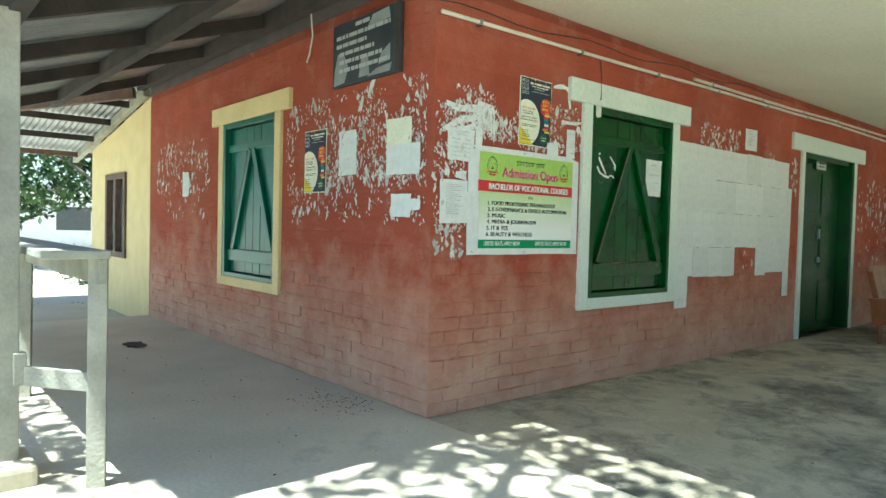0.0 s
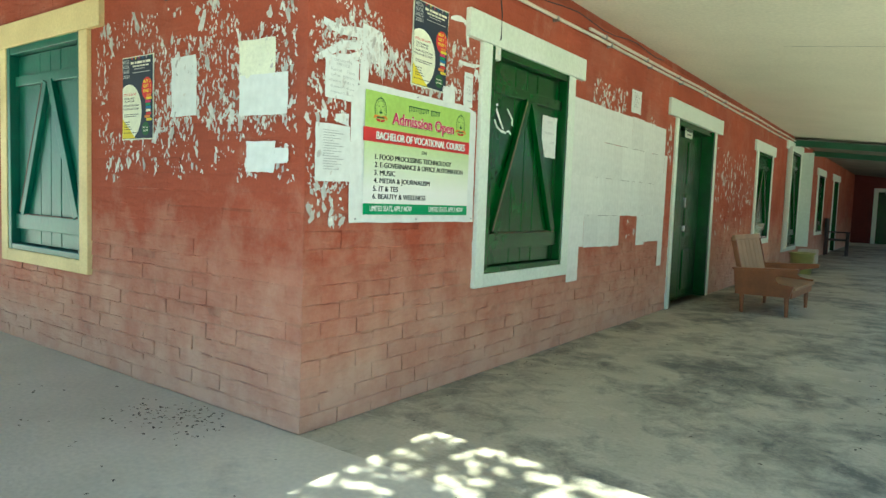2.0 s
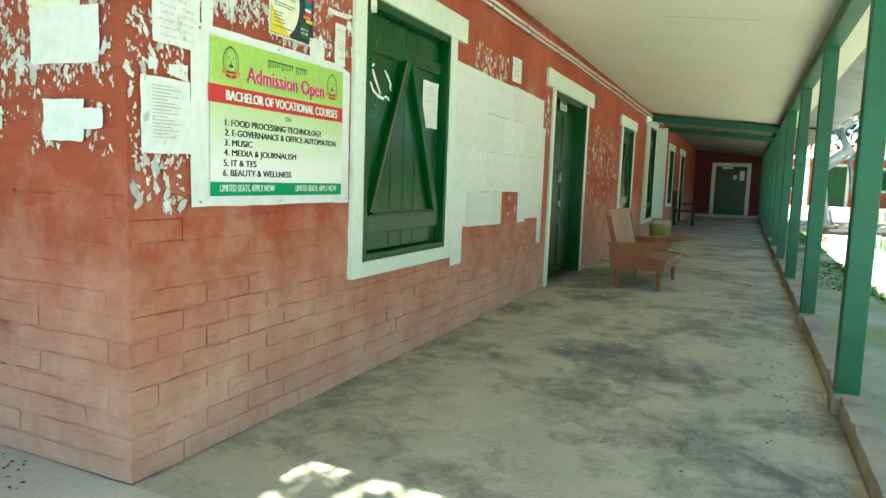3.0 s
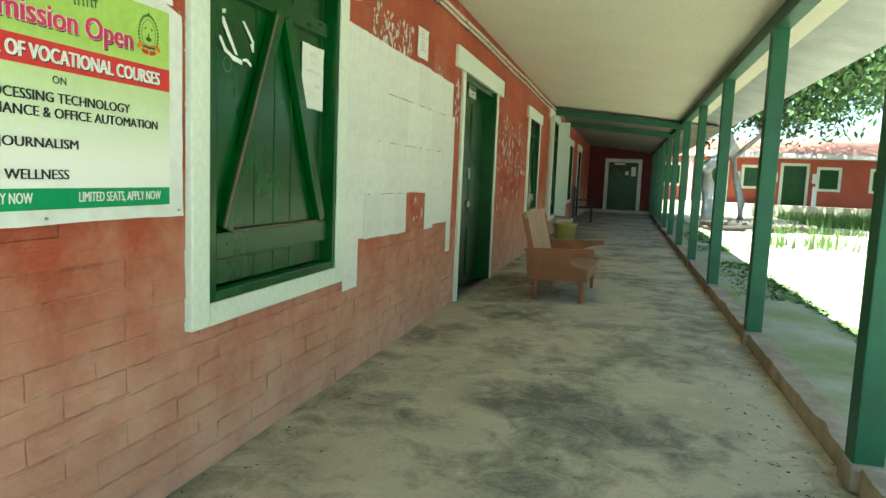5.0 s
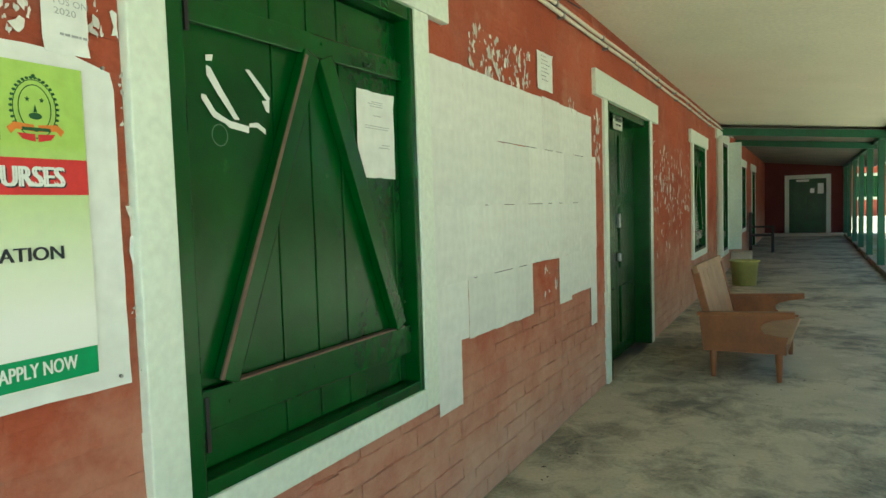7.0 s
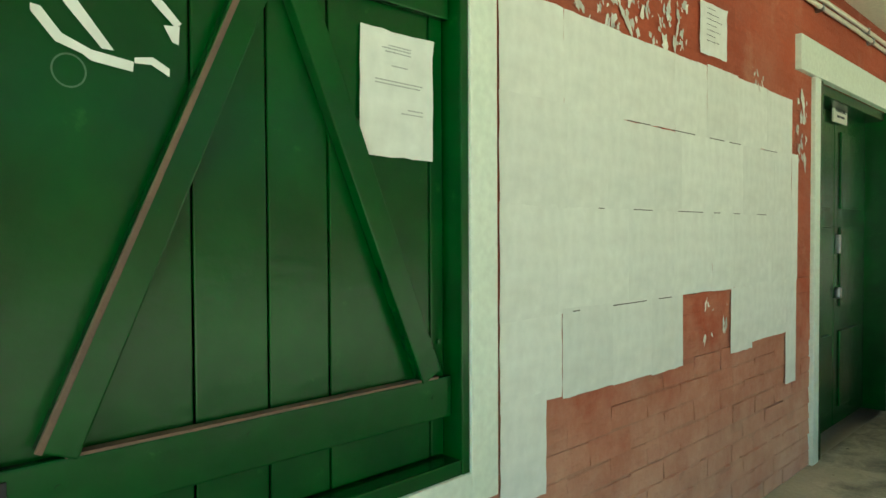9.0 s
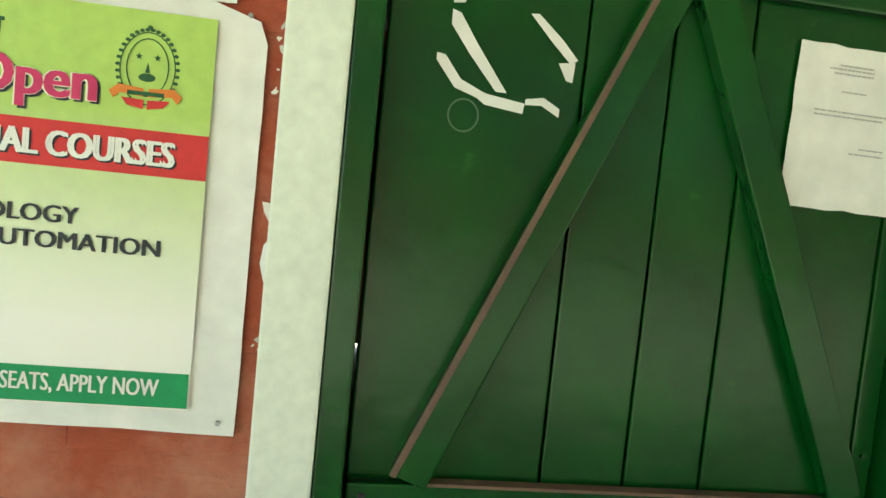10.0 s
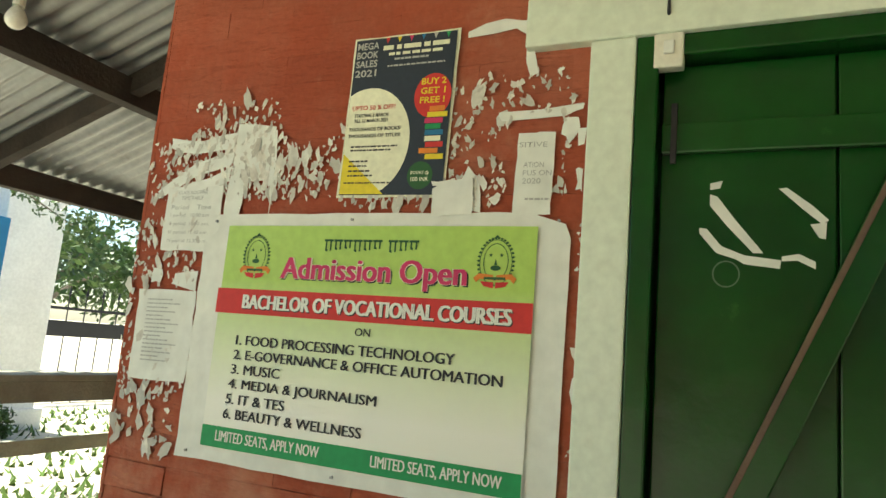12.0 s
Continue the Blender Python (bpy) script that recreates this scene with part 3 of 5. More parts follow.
part("green_band", rect(0.072, 1.028, 0.042, 0.10, -0.0082), GREENBAND, ban)
for o, mm, yy in ((0.004, BLACK, -0.009), (0.0, IVORY, -0.0096), (0.0, PINK, -0.0102)):
    lettering("headline", "Admission Open", 0.282 + o, 0.85 + o, 0.506 - o, 0.586 - o, mm, ban, yy, 0.03 if mm is IVORY else 0.008, bold=0.005)
for o, mm, yy in ((0.003, BLACK, -0.009), (0.0, WHITE, -0.0096)):
    lettering("title", "BACHELOR OF VOCATIONAL COURSES", 0.159 + o, 0.975 + o, 0.434 - o, 0.474 - o, mm, ban, yy, 0.004, bold=0.0052)
lettering("text_line", "ON", 0.547, 0.594, 0.381, 0.402, BLACK, ban, -0.0095, 0.01)
for words, x0, x1, z in (("1. FOOD PROCESSING TECHNOLOGY", 0.154, 0.838, 0.330), ("2. E-GOVERNANCE & OFFICE AUTOMATION", 0.152, 0.965, 0.289), ("3. MUSIC", 0.150, 0.319, 0.248),
                         ("4. MEDIA & JOURNALISM", 0.147, 0.63, 0.207), ("5. IT & TES", 0.144, 0.347, 0.165), ("6. BEAUTY & WELLNESS", 0.141, 0.595, 0.124)):
    lettering("text_line", words, x0, x1, z - (0.007 if "J" in words else 0), z + 0.027, BLACK, ban, -0.0095, bold=0.0028)
for x0, x1 in ((0.124, 0.474), (0.631, 0.98)):
    lettering("text_line", "LIMITED SEATS, APPLY NOW", x0, x1, 0.056, 0.089, WHITE, ban, -0.0095, bold=0.0018)
for k in range(9):
    x = 0.42 + 0.031 * k + (0.016 if k > 5 else 0)
    lo = 0.606 + 0.004 * (k % 3)
    part("script_glyph", flat([(x, 0.638), (x, 0.632), (x + 0.004, 0.632), (x + 0.004, lo), (x + 0.012, lo - 0.002), (x + 0.012, lo + 0.004), (x + 0.009, lo + 0.005), (x + 0.009, 0.632), (x + 0.019, 0.632), (x + 0.019, lo), (x + 0.024, lo), (x + 0.024, 0.632), (x + 0.029, 0.632), (x + 0.029, 0.638)], -0.009), INK_G, ban)
for cx in (0.189, 0.928):
    em = part("emblem", ring(cx, 0.59, 0.046, 0.070, 0.0022, -0.009), INK_G, ban, "round wreath emblem in green and red ink")
    part("inner_oval", ring(cx, 0.592, 0.035, 0.056, 0.0022, -0.0092), INK_G, em)
    part("flame", flat([(cx - 0.004, 0.582), (cx + 0.004, 0.582), (cx + 0.002, 0.594), (cx, 0.602), (cx - 0.002, 0.592)], -0.0094), INK_G, em)
    part("lamp", oval(cx, 0.573, 0.014, 0.008, -0.0094), INK_G, em)
    for s in (-1, 1):
        part("ribbon", flat([(cx + s * 0.004, 0.552), (cx + s * 0.045, 0.556), (cx + s * 0.06, 0.542), (cx + s * 0.052, 0.528), (cx + s * 0.042, 0.540), (cx + s * 0.004, 0.536)], -0.0096), ORANGE, em)
        part("scroll", flat([(cx + s * 0.003, 0.530), (cx + s * 0.040, 0.532), (cx + s * 0.030, 0.518), (cx + s * 0.003, 0.512)], -0.0096), REDBAND, em)
    part("ribbon_text", rect(cx - 0.03, cx + 0.03, 0.538, 0.546, -0.0100), INK_G, em)
    part("star", oval(cx, 0.668, 0.0045, 0.0045, -0.0098, 8), INK_G, em)
    for k in range(26):
        a = math.radians(-38 + 256 * k / 25)
        part("laurel_leaf", oval(cx + 0.049 * math.cos(a), 0.59 + 0.074 * math.sin(a), 0.0042, 0.0036, -0.0088, 7), INK_G, em)
    for s in (-1, 1):
        part("star", flat([(cx + s * 0.015 + (0.0062 if k % 2 == 0 else 0.0026) * math.sin(math.pi * k / 5), 0.612 + (0.0072 if k % 2 == 0 else 0.003) * math.cos(math.pi * k / 5)) for k in range(10)], -0.0094), INK_G, em)
    for ob in (em, *em.children):
        for v in ob.data.vertices:
            v.co.z = 0.584 + (v.co.z - 0.588) * 0.82
            v.co.x = cx + (v.co.x - cx) * 0.94
for x, z in ((0.02, 0.69), (0.5, 0.694), (1.08, 0.69), (0.02, 0.02), (0.52, 0.018), (1.08, 0.02)):
    nail = tube([(x, -0.004, z), (x, -0.010, z)], 0.004, 8)
    part("nail", nail, STEEL, ban)


# ---- book sale poster ----
def book_poster(m):
    e = thing("book_sale_poster", "dark navy and yellow book sale poster pasted on the wall", "poster", group="book sale posters")
    e.matrix_basis = m
    w, h = 0.335, 0.492
    part("sheet", paper_mesh(w, h, 9, 0.003, 8), IVORY, e, smooth=True)
    part("navy_field", rect(0.007, w - 0.007, 0.007, h - 0.007, -0.0046), NAVY, e)
    part("yellow_corner", flat([(0.009, 0.009), (0.15, 0.009), (0.009, 0.13)], -0.0064), LEMON, e)
    part("ivory_disc", flat([(0.008, 0.009)] + [(max(0.008, 0.075 + 0.14 * math.cos(a)), max(0.009, 0.165 + 0.165 * math.sin(a))) for a in [math.radians(-70 + 10 * k) for k in range(20)]] + [(0.008, 0.30)], -0.0056), IVORY, e)
    part("red_disc", oval(0.272, 0.295, 0.056, 0.066, -0.0056), REDBAND, e)
    part("green_disc", oval(0.258, 0.062, 0.038, 0.040, -0.0064), INK_G, e)
    for k, (words, z) in enumerate((("MEGA", 0.452), ("BOOK", 0.424), ("SALES", 0.396), ("2021", 0.366))):
        lettering("text_line", words, 0.014, 0.085, z, z + 0.022, PALEBAR, e, -0.0066, 0.02)
    for k, words in enumerate(("BUY 2", "GET 1", "FREE !")):
        lettering("text_line", words, 0.235, 0.31, 0.328 - 0.028 * k, 0.347 - 0.028 * k, LEMON, e, -0.0066, 0.02)
    lettering("text_line", "UPTO 50 % OFF!", 0.02, 0.16, 0.262, 0.276, REDBAND, e, -0.0066, 0.015)
    for words, x1, z in (("STARTING 8 MARCH", 0.14, 0.240), ("TILL 12 MARCH 2021", 0.14, 0.224), ("THOUSANDS OF BOOKS!", 0.185, 0.198), ("THOUSANDS OF TITLES!", 0.185, 0.178)):
        lettering("text_line", words, 0.03 if x1 < 0.15 else 0.016, x1, z, z + 0.011, BLACK, e, -0.0066, 0.02)
    lettering("text_line", "BOOKS @", 0.23, 0.285, 0.063, 0.075, IVORY, e, -0.0068, 0.01)
    lettering("text_line", "100 INR", 0.232, 0.285, 0.045, 0.057, IVORY, e, -0.0068, 0.01)
    for k, (x0, x1, z, hh, mm) in enumerate(((0.10, 0.31, 0.445, 0.014, IVORY), (0.12, 0.29, 0.427, 0.009, IVORY), (0.14, 0.25, 0.412, 0.006, PALEBAR), (0.12, 0.30, 0.392, 0.005, PALEBAR),
                                              (0.03, 0.18, 0.148, 0.005, BLACK), (0.03, 0.16, 0.137, 0.005, BLACK), (0.03, 0.09, 0.104, 0.005, BLACK), (0.03, 0.09, 0.09, 0.005, BLACK), (0.03, 0.10, 0.075, 0.005, BLACK), (0.03, 0.11, 0.061, 0.005, BLACK), (0.02, 0.17, 0.04, 0.004, BLACK))):
        bars("text_line", x0, x1, z, z + hh, mm, e, -0.0068, 40 + k, 0.4)
    r = random.Random(2)
    for k in range(9):
        z = 0.108 + 0.0175 * k
        part("printed_book", rect(0.258 + r.uniform(-0.012, 0.01), 0.312 + r.uniform(-0.01, 0.01), z, z + 0.015, -0.006), (LEMON, ORANGE, REDBAND, IVORY, BLUEP, GREENBAND, PINK)[k % 7], e)
    for k in range(6):
        x = 0.105 + 0.038 * k
        part("pennant", flat([(x, 0.484), (x + 0.014, 0.484), (x + 0.007, 0.466)], -0.006), (REDBAND, LEMON, PINK, BLUEP, PALEBAR, GREENBAND)[k], e)
    return e


book_poster(on_a(0.722, 1.722, 0.007, 0.8) @ Matrix.Diagonal((0.95, 1, 0.925, 1)))
book_poster(on_b(-1.546, 1.392, 0.007, 0.0) @ Matrix.Diagonal((0.98, 1, 0.955, 1)))

# ---- pasted papers, corridor wall ----
rt = pasted("class_routine_sheet", "white class routine sheet taped beside the corner", 0.218, 0.198, on_a(0.106, 1.567, 0.008), seed=11)
lettering("text_line", "CLASS ROUTINE", 0.05, 0.165, 0.172, 0.183, GREYINK, rt, -0.007)
lettering("text_line", "TIME TABLE", 0.065, 0.15, 0.155, 0.166, GREYINK, rt, -0.007)
for k, words in enumerate(("Period    Time", "I period   10.00 a.m.", "II period  10.50 a.m.", "III period 11.40 a.m.", "IV period 12.30 p.m.")):
    lettering("text_line", words, 0.03, 0.185, 0.125 - 0.026 * k, 0.139 - 0.026 * k, GREYINK, rt, -0.007)
pasted("typed_notice", "white typed notice sheet pasted below the routine", 0.226, 0.265, on_a(0.055, 1.181, 0.008, -1.0), seed=12, lines=16, curl=0.006)
st = pasted("torn_notice", "torn half of a printed notice hanging on the wall", 0.092, 0.203, on_a(1.222, 1.672, 0.008, 1.0), seed=13)
for k, (words, x0, x1) in enumerate((("SITIVE", 0.006, 0.075), ("ATION", 0.02, 0.07), ("PUS ON", 0.02, 0.09), ("2020", 0.02, 0.065))):
    lettering("text_line", words, x0, x1, 0.165 - (0.05 if k else 0) - 0.02 * max(k - 1, 0), 0.178 - (0.05 if k else 0) - 0.02 * max(k - 1, 0), GREYINK, st, -0.007)
bars("text_line", 0.03, 0.09, 0.035, 0.04, GREYINK, st, -0.007, 3)
pasted("torn_paper", "white scrap of torn poster paper", 0.11, 0.09, on_a(1.012, 1.668, 0.011, -4), seed=14, curl=0.008)
pasted("wall_notice", "small white notice with typed lines high on the wall", 0.25, 0.21, on_a(3.94, 1.985, 0.008, -1), seed=15, lines=7, ink=BLACK)


def torn_strips():
    """The remains of a torn sheet with strips that fan out from it."""
    e = thing("torn_poster_remains", "fanned strips of torn white poster paper", "torn paper")
    e.matrix_basis = pose(0.006, -0.006, -0.02, 0, 0, 90)
    r = random.Random(21)
    for pts in (((0.30, 1.80), (0.44, 1.81), (0.45, 1.97), (0.31, 1.985)), ((0.30, 1.66), (0.345, 1.66), (0.36, 1.82), (0.30, 1.82)),
                ((0.31, 1.96), (0.30, 1.91), (0.16, 1.90), (0.045, 1.925), (0.05, 1.955), (0.18, 1.94)),
                ((0.31, 1.90), (0.30, 1.86), (0.17, 1.83), (0.03, 1.76), (0.02, 1.785), (0.16, 1.87)),
                ((0.31, 1.86), (0.30, 1.81), (0.20, 1.78), (0.10, 1.775), (0.10, 1.79), (0.22, 1.82)),
                ((0.44, 1.96), (0.455, 1.96), (0.475, 1.80), (0.46, 1.70), (0.445, 1.80)),
                ((1.03, 2.19), (1.03, 2.175), (1.16, 2.185), (1.20, 2.16), (1.225, 2.06), (1.205, 2.05), (1.19, 2.13), (1.215, 2.20), (1.13, 2.215)),
                ((1.13, 1.965), (1.34, 1.975), (1.34, 1.96), (1.30, 1.945), (1.14, 1.94)),
                ((1.30, 1.94), (1.33, 1.94), (1.33, 1.90), (1.31, 1.875), (1.29, 1.90)),
                ((1.03, 1.72), (1.10, 1.71), (1.09, 1.80), (1.06, 1.83), (1.04, 1.79)),
                ((1.375, 1.90), (1.395, 1.90), (1.392, 1.86), (1.378, 1.855)), ((1.375, 1.80), (1.392, 1.80), (1.392, 1.745), (1.376, 1.75)),
                ((1.40, 1.62), (1.412, 1.62), (1.41, 1.59), (1.40, 1.58)), ((1.397, 1.47), (1.412, 1.48), (1.41, 1.44)), ((1.392, 1.32), (1.408, 1.32), (1.408, 1.27), (1.396, 1.26)), ((1.395, 1.15), (1.408, 1.15), (1.405, 1.11)),
                ((0.05, 1.50), (0.085, 1.50), (0.09, 1.54), (0.055, 1.545)), ((0.13, 1.50), (0.23, 1.48), (0.23, 1.54), (0.14, 1.53))):
        n = []
        for k, p in enumerate(pts):
            q = pts[(k + 1) % len(pts)]
            if p[0] < 1.36:
                p = (p[0] + 0.045, p[1] - 0.012)
            if q[0] < 1.36:
                q = (q[0] + 0.045, q[1] - 0.012)
            n.append(p)
            n.append(((p[0] + q[0]) / 2 + r.uniform(-0.006, 0.006), (p[1] + q[1]) / 2 + r.uniform(-0.006, 0.006)))
        bm = bmesh.new()
        bm.faces.new([bm.verts.new((x, -r.uniform(0.0, 0.003), z)) for x, z in n])
        part("strip", bm, WHITE, e)
    return e


torn_strips()
scraps("poster_scraps", pose(0.0045, -0.006, -0.018, 0, 0, 90), [(0.02, 1.36, 1.74, 2.05, 800, 0.026), (0.05, 0.7, 1.74, 1.98, 260, 0.034), (0.0, 0.27, 1.15, 1.7, 300, 0.026), (0.02, 0.25, 1.0, 1.18, 40, 0.05), (0.75, 1.3, 1.71, 1.78, 110, 0.03),
        (1.388, 1.412, 1.0, 1.95, 26, 0.018), (3.1, 3.85, 1.97, 2.17, 120, 0.045), (4.4, 4.6, 1.95, 2.05, 12, 0.05), (5.03, 5.2, 1.6, 2.0, 36, 0.045), (7.1, 9.4, 1.25, 1.95, 220, 0.06), (7.2, 9.3, 0.8, 1.3, 70, 0.055), (4.0, 4.25, 0.8, 1.0, 10, 0.04)],
       "torn white residue of old posters on red brick", 4)
scraps("poster_scraps", pose(0, -0.0045, 0), [(-1.85, -0.05, 1.38, 2.08, 1300, 0.028), (-1.2, -0.1, 1.45, 1.95, 420, 0.032), (-1.75, -0.05, 1.17, 1.38, 260, 0.028), (-1.2, -0.2, 1.42, 1.5, 60, 0.05), (-1.7, -0.2, 1.95, 2.1, 16, 0.08), (-5.1, -3.5, 1.45, 2.0, 300, 0.045), (-4.8, -3.6, 1.2, 1.5, 60, 0.04)],
       "torn white residue of old posters on red brick", 8)

# blocks of pasted result sheets
sheet_cells = []
for z0, z1, count in ((1.655, 1.945, 7), (1.352, 1.66, 8), (1.03, 1.356, 7)):
    cuts = [2.737 + (4.965 - 2.737) * (k + (rng.uniform(-0.22, 0.22) if 0 < k < count else 0)) / count for k in range(count + 1)]
    sheet_cells += [(x0, x1, z0 + rng.uniform(-0.006, 0.0), z1) for x0, x1 in zip(cuts, cuts[1:])]
sheet_cells += [(4.965, 5.058, 1.03, 1.66), (2.737, 2.942, 0.50, 0.80), (2.737, 3.025, 0.775, 1.035), (3.025, 3.31, 0.765, 1.035), (3.31, 3.565, 0.76, 1.035), (3.565, 3.80, 0.755, 1.035),
                (4.247, 4.475, 0.745, 1.035), (4.475, 4.905, 0.77, 1.035), (4.90, 5.045, 0.505, 1.035)]
for k, (x0, x1, z0, z1) in enumerate(sheet_cells):
    pasted("result_sheet", "plain white result sheet pasted edge to edge", x1 - x0 + rng.uniform(-0.003, 0.007), z1 - z0 + rng.choice((-0.008, 0.004, 0.006, -0.003)), on_a(x0, z0, 0.0072 + 0.00025 * (k % 4), rng.uniform(-0.45, 0.45)), seed=100 + k, mat=SHEETW, group="result sheets on the wall", curl=0.0012)

# papers on the veranda wall
for k, (x0, x1, z0, z1, lab) in enumerate(((-1.045, -0.815, 1.505, 1.815, "plain white sheet pasted among poster scraps"), (-0.465, -0.20, 1.66, 1.84, "yellowed sheet pasted above a white one"), (-0.46, -0.11, 1.485, 1.675, "bluish white sheet pasted near the corner"),
                                           (-0.40, -0.19, 1.215, 1.36, "small torn white sheet low on the wall"), (-0.20, -0.095, 1.255, 1.325, "small torn flap of white paper"), (-4.22, -4.03, 1.42, 1.68, "torn white strip of poster paper"))):
    pasted("pasted_sheet", lab, x1 - x0, z1 - z0, on_b(x0, z0, 0.008 + 0.001 * k, rng.uniform(-2, 2)), IVORY if k == 1 else WHITE, seed=60 + k, curl=0.008)

# notice board
nbd = thing("notice_board", "weathered black notice board with peeling white lettering", "notice board")
nbd.matrix_basis = on_b(-1.11, 2.125, 0.004)
part("panel", soft_box(0, 0.80, -0.03, 0, 0, 0.44, 0.004), BOARD, nbd)
part("edge_strip", soft_box(0.765, 0.80, -0.036, -0.03, 0, 0.44, 0.002), WOOD_D, nbd)
bars("heading", 0.29, 0.46, 0.385, 0.412, PALEBAR, nbd, -0.032, 5, 0.2)
for k in range(5):
    bars("text_line", 0.05 + 0.04 * (k > 1), 0.70 - 0.09 * ((k * 3) % 4), 0.325 - 0.058 * k, 0.352 - 0.058 * k, PALEBAR, nbd, -0.032, 9 + k, 0.25)
for pts in (((0.02, 0.01), (0.16, 0.02), (0.21, 0.12), (0.15, 0.22), (0.07, 0.23), (0.03, 0.12)), ((0.34, 0.03), (0.47, 0.03), (0.45, 0.16), (0.37, 0.17)), ((0.44, 0.02), (0.70, 0.02), (0.72, 0.07), (0.55, 0.06)), ((0.57, 0.08), (0.70, 0.09), (0.70, 0.2), (0.6, 0.15)), ((0.42, 0.33), (0.70, 0.36), (0.68, 0.43), (0.5, 0.42))):
    part("peeled_patch", flat(pts, -0.0315), PEEL, nbd)

# note and tape marks on the shutter
nt1 = pasted("shutter_note", "white typed note taped on the green shutter", 0.228, 0.30, on_a(2.295, 1.458, -0.031, 0.5), seed=31, curl=0.003)
for x0, x1, z in ((0.08, 0.15, 0.262), (0.06, 0.15, 0.255), (0.07, 0.15, 0.247), (0.09, 0.14, 0.215), (0.04, 0.19, 0.178), (0.04, 0.18, 0.170), (0.14, 0.19, 0.115), (0.12, 0.19, 0.105)):
    bars("text_line", x0, x1, z, z + 0.003, GREYINK, nt1, -0.006, int(z * 1000))
tape = thing("tape_residue", "torn white paper and tape marks stuck on the shutter", "tape", (0, -0.006, -0.010))
for pts in (((1.645, 1.66), (1.645, 1.648), (1.68, 1.605), (1.72, 1.592), (1.735, 1.582), (1.803, 1.574), (1.805, 1.592), (1.735, 1.601), (1.69, 1.620), (1.66, 1.658)),
            ((1.806, 1.590), (1.835, 1.592), (1.868, 1.575), (1.868, 1.590), (1.838, 1.606), (1.806, 1.600)),
            ((1.665, 1.735), (1.665, 1.71), (1.70, 1.665), (1.752, 1.606), (1.772, 1.606), (1.715, 1.68), (1.680, 1.73)), ((1.80, 1.745), (1.845, 1.70), (1.88, 1.668), (1.892, 1.677), (1.862, 1.708), (1.815, 1.747)),
            ((1.858, 1.668), (1.874, 1.64), (1.886, 1.637), (1.888, 1.672)), ((1.665, 1.745), (1.685, 1.748), (1.69, 1.765), (1.665, 1.76))):
    tp = bmesh.new()
    tp.faces.new([tp.verts.new((-0.0335, y, z)) for y, z in pts])
    part("strip", tp, WHITE, tape)
cr = ring(1.694, 1.550, 0.0275, 0.029, 0.003, 0.0335)
cr.transform(pose(0, 0, 0, 0, 0, 90))
tagged(part("chalk_ring", cr, plain("faint_chalk", (0.07, 0.14, 0.075))), "faint chalk ring drawn on the green shutter", "chalk mark")

# broken gaps along the rows of result sheets, their dark laid on as strips
sr = random.Random(12)
for z, y0, y1 in ((1.655, 3.3, 4.75), (1.352, 3.05, 4.6), (1.03, 3.0, 4.2)):
    y = y0 + sr.uniform(0, 0.2)
    while y < y1:
        run = sr.uniform(0.03, 0.22)
        if sr.random() < 0.8:
            tagged(part("torn_gap", soft_box(0.0082, 0.0102, y, y + run, z - 0.0017, z + 0.0012, 0.0006), WOOD_D), "thin dark strip laid on as a gap between result sheets", "paper gap", group="gaps between result sheets")
        y += run + sr.uniform(0.03, 0.2)

# shutter hardware
for z in (0.82, 1.86):
    part("hinge", soft_box(-0.012, -0.004, 1.575, 1.588, z - 0.07, z + 0.07, 0.002), IRON, window_1, "rusty iron strap hinge")
for y, z in ((1.66, 0.86), (2.0, 0.875), (2.5, 0.86), (2.1, 1.86), (2.45, 1.865), (1.70, 1.0), (2.52, 1.0), (1.88, 1.40), (2.33, 1.40)):
    nl = tube([(-0.012, y, z), (-0.0055, y, z)], 0.006, 8)
    part("nail_head", nl, GREEN, window_1)
part("pull_ring", tube([(-0.01 + 0.004 * math.sin(a), 2.34 + 0.018 * math.cos(a), 1.845 + 0.018 * math.sin(a) * -abs(math.sin(a / 2))) for a in [math.pi * k / 8 for k in range(9)]], 0.003, 6), IRON, window_1, "small iron pull ring")

# switch box, conduits, cables
sw = thing("switch_box", "small cream plastic switch box on the shutter jamb", "switch")
sw.matrix_basis = on_a(1.535, 2.005, -0.010)
part("body", soft_box(0, 0.065, -0.035, 0, 0, 0.09, 0.006), PLASTIC, sw)
part("rocker", soft_box(0.022, 0.045, -0.041, -0.034, 0.03, 0.062, 0.003), WHITE, sw)
part("wire", tube([(0.03, -0.012, 0.09), (0.032, -0.05, 0.13), (0.03, -0.052, 0.28), (0.035, -0.03, 0.42)], 0.004), BLACK, sw)
for zz, off, nm in ((2.43, 0.028, "conduit_pipe"), (2.50, 0.03, "conduit_pipe")):
    cd = thing(nm, "cream plastic conduit pipe clipped along the wall", "pipe", group="conduits")
    pts = [(off, (0.02 if zz < 2.45 else 2.9) + k * 1.0, zz - 0.004 * (k % 3) + (0.01 * k if k < 6 else 0.06)) for k in range(13)]
    part("pipe", tube(pts, 0.013, 10), PVC, cd, smooth=True)
    for k in range(0, 12, 1):
        p = pts[k]
        part("clip", soft_box(0.0, off + 0.016, p[1] + 0.3, p[1] + 0.325, p[2] - 0.02, p[2] + 0.018, 0.003), STEEL, cd)
cb = thing("loose_cable", "thin black cable sagging along the conduit", "cable")
part("cable", tube([(0.045, -0.1 + 0.25 * k, 2.475 + 0.02 * math.sin(k * 1.3) + 0.006 * k) for k in range(20)], 0.004, 6), BLACK, cb)
cw = thing("hanging_wire", "short white wire hanging down from the roof", "wire")
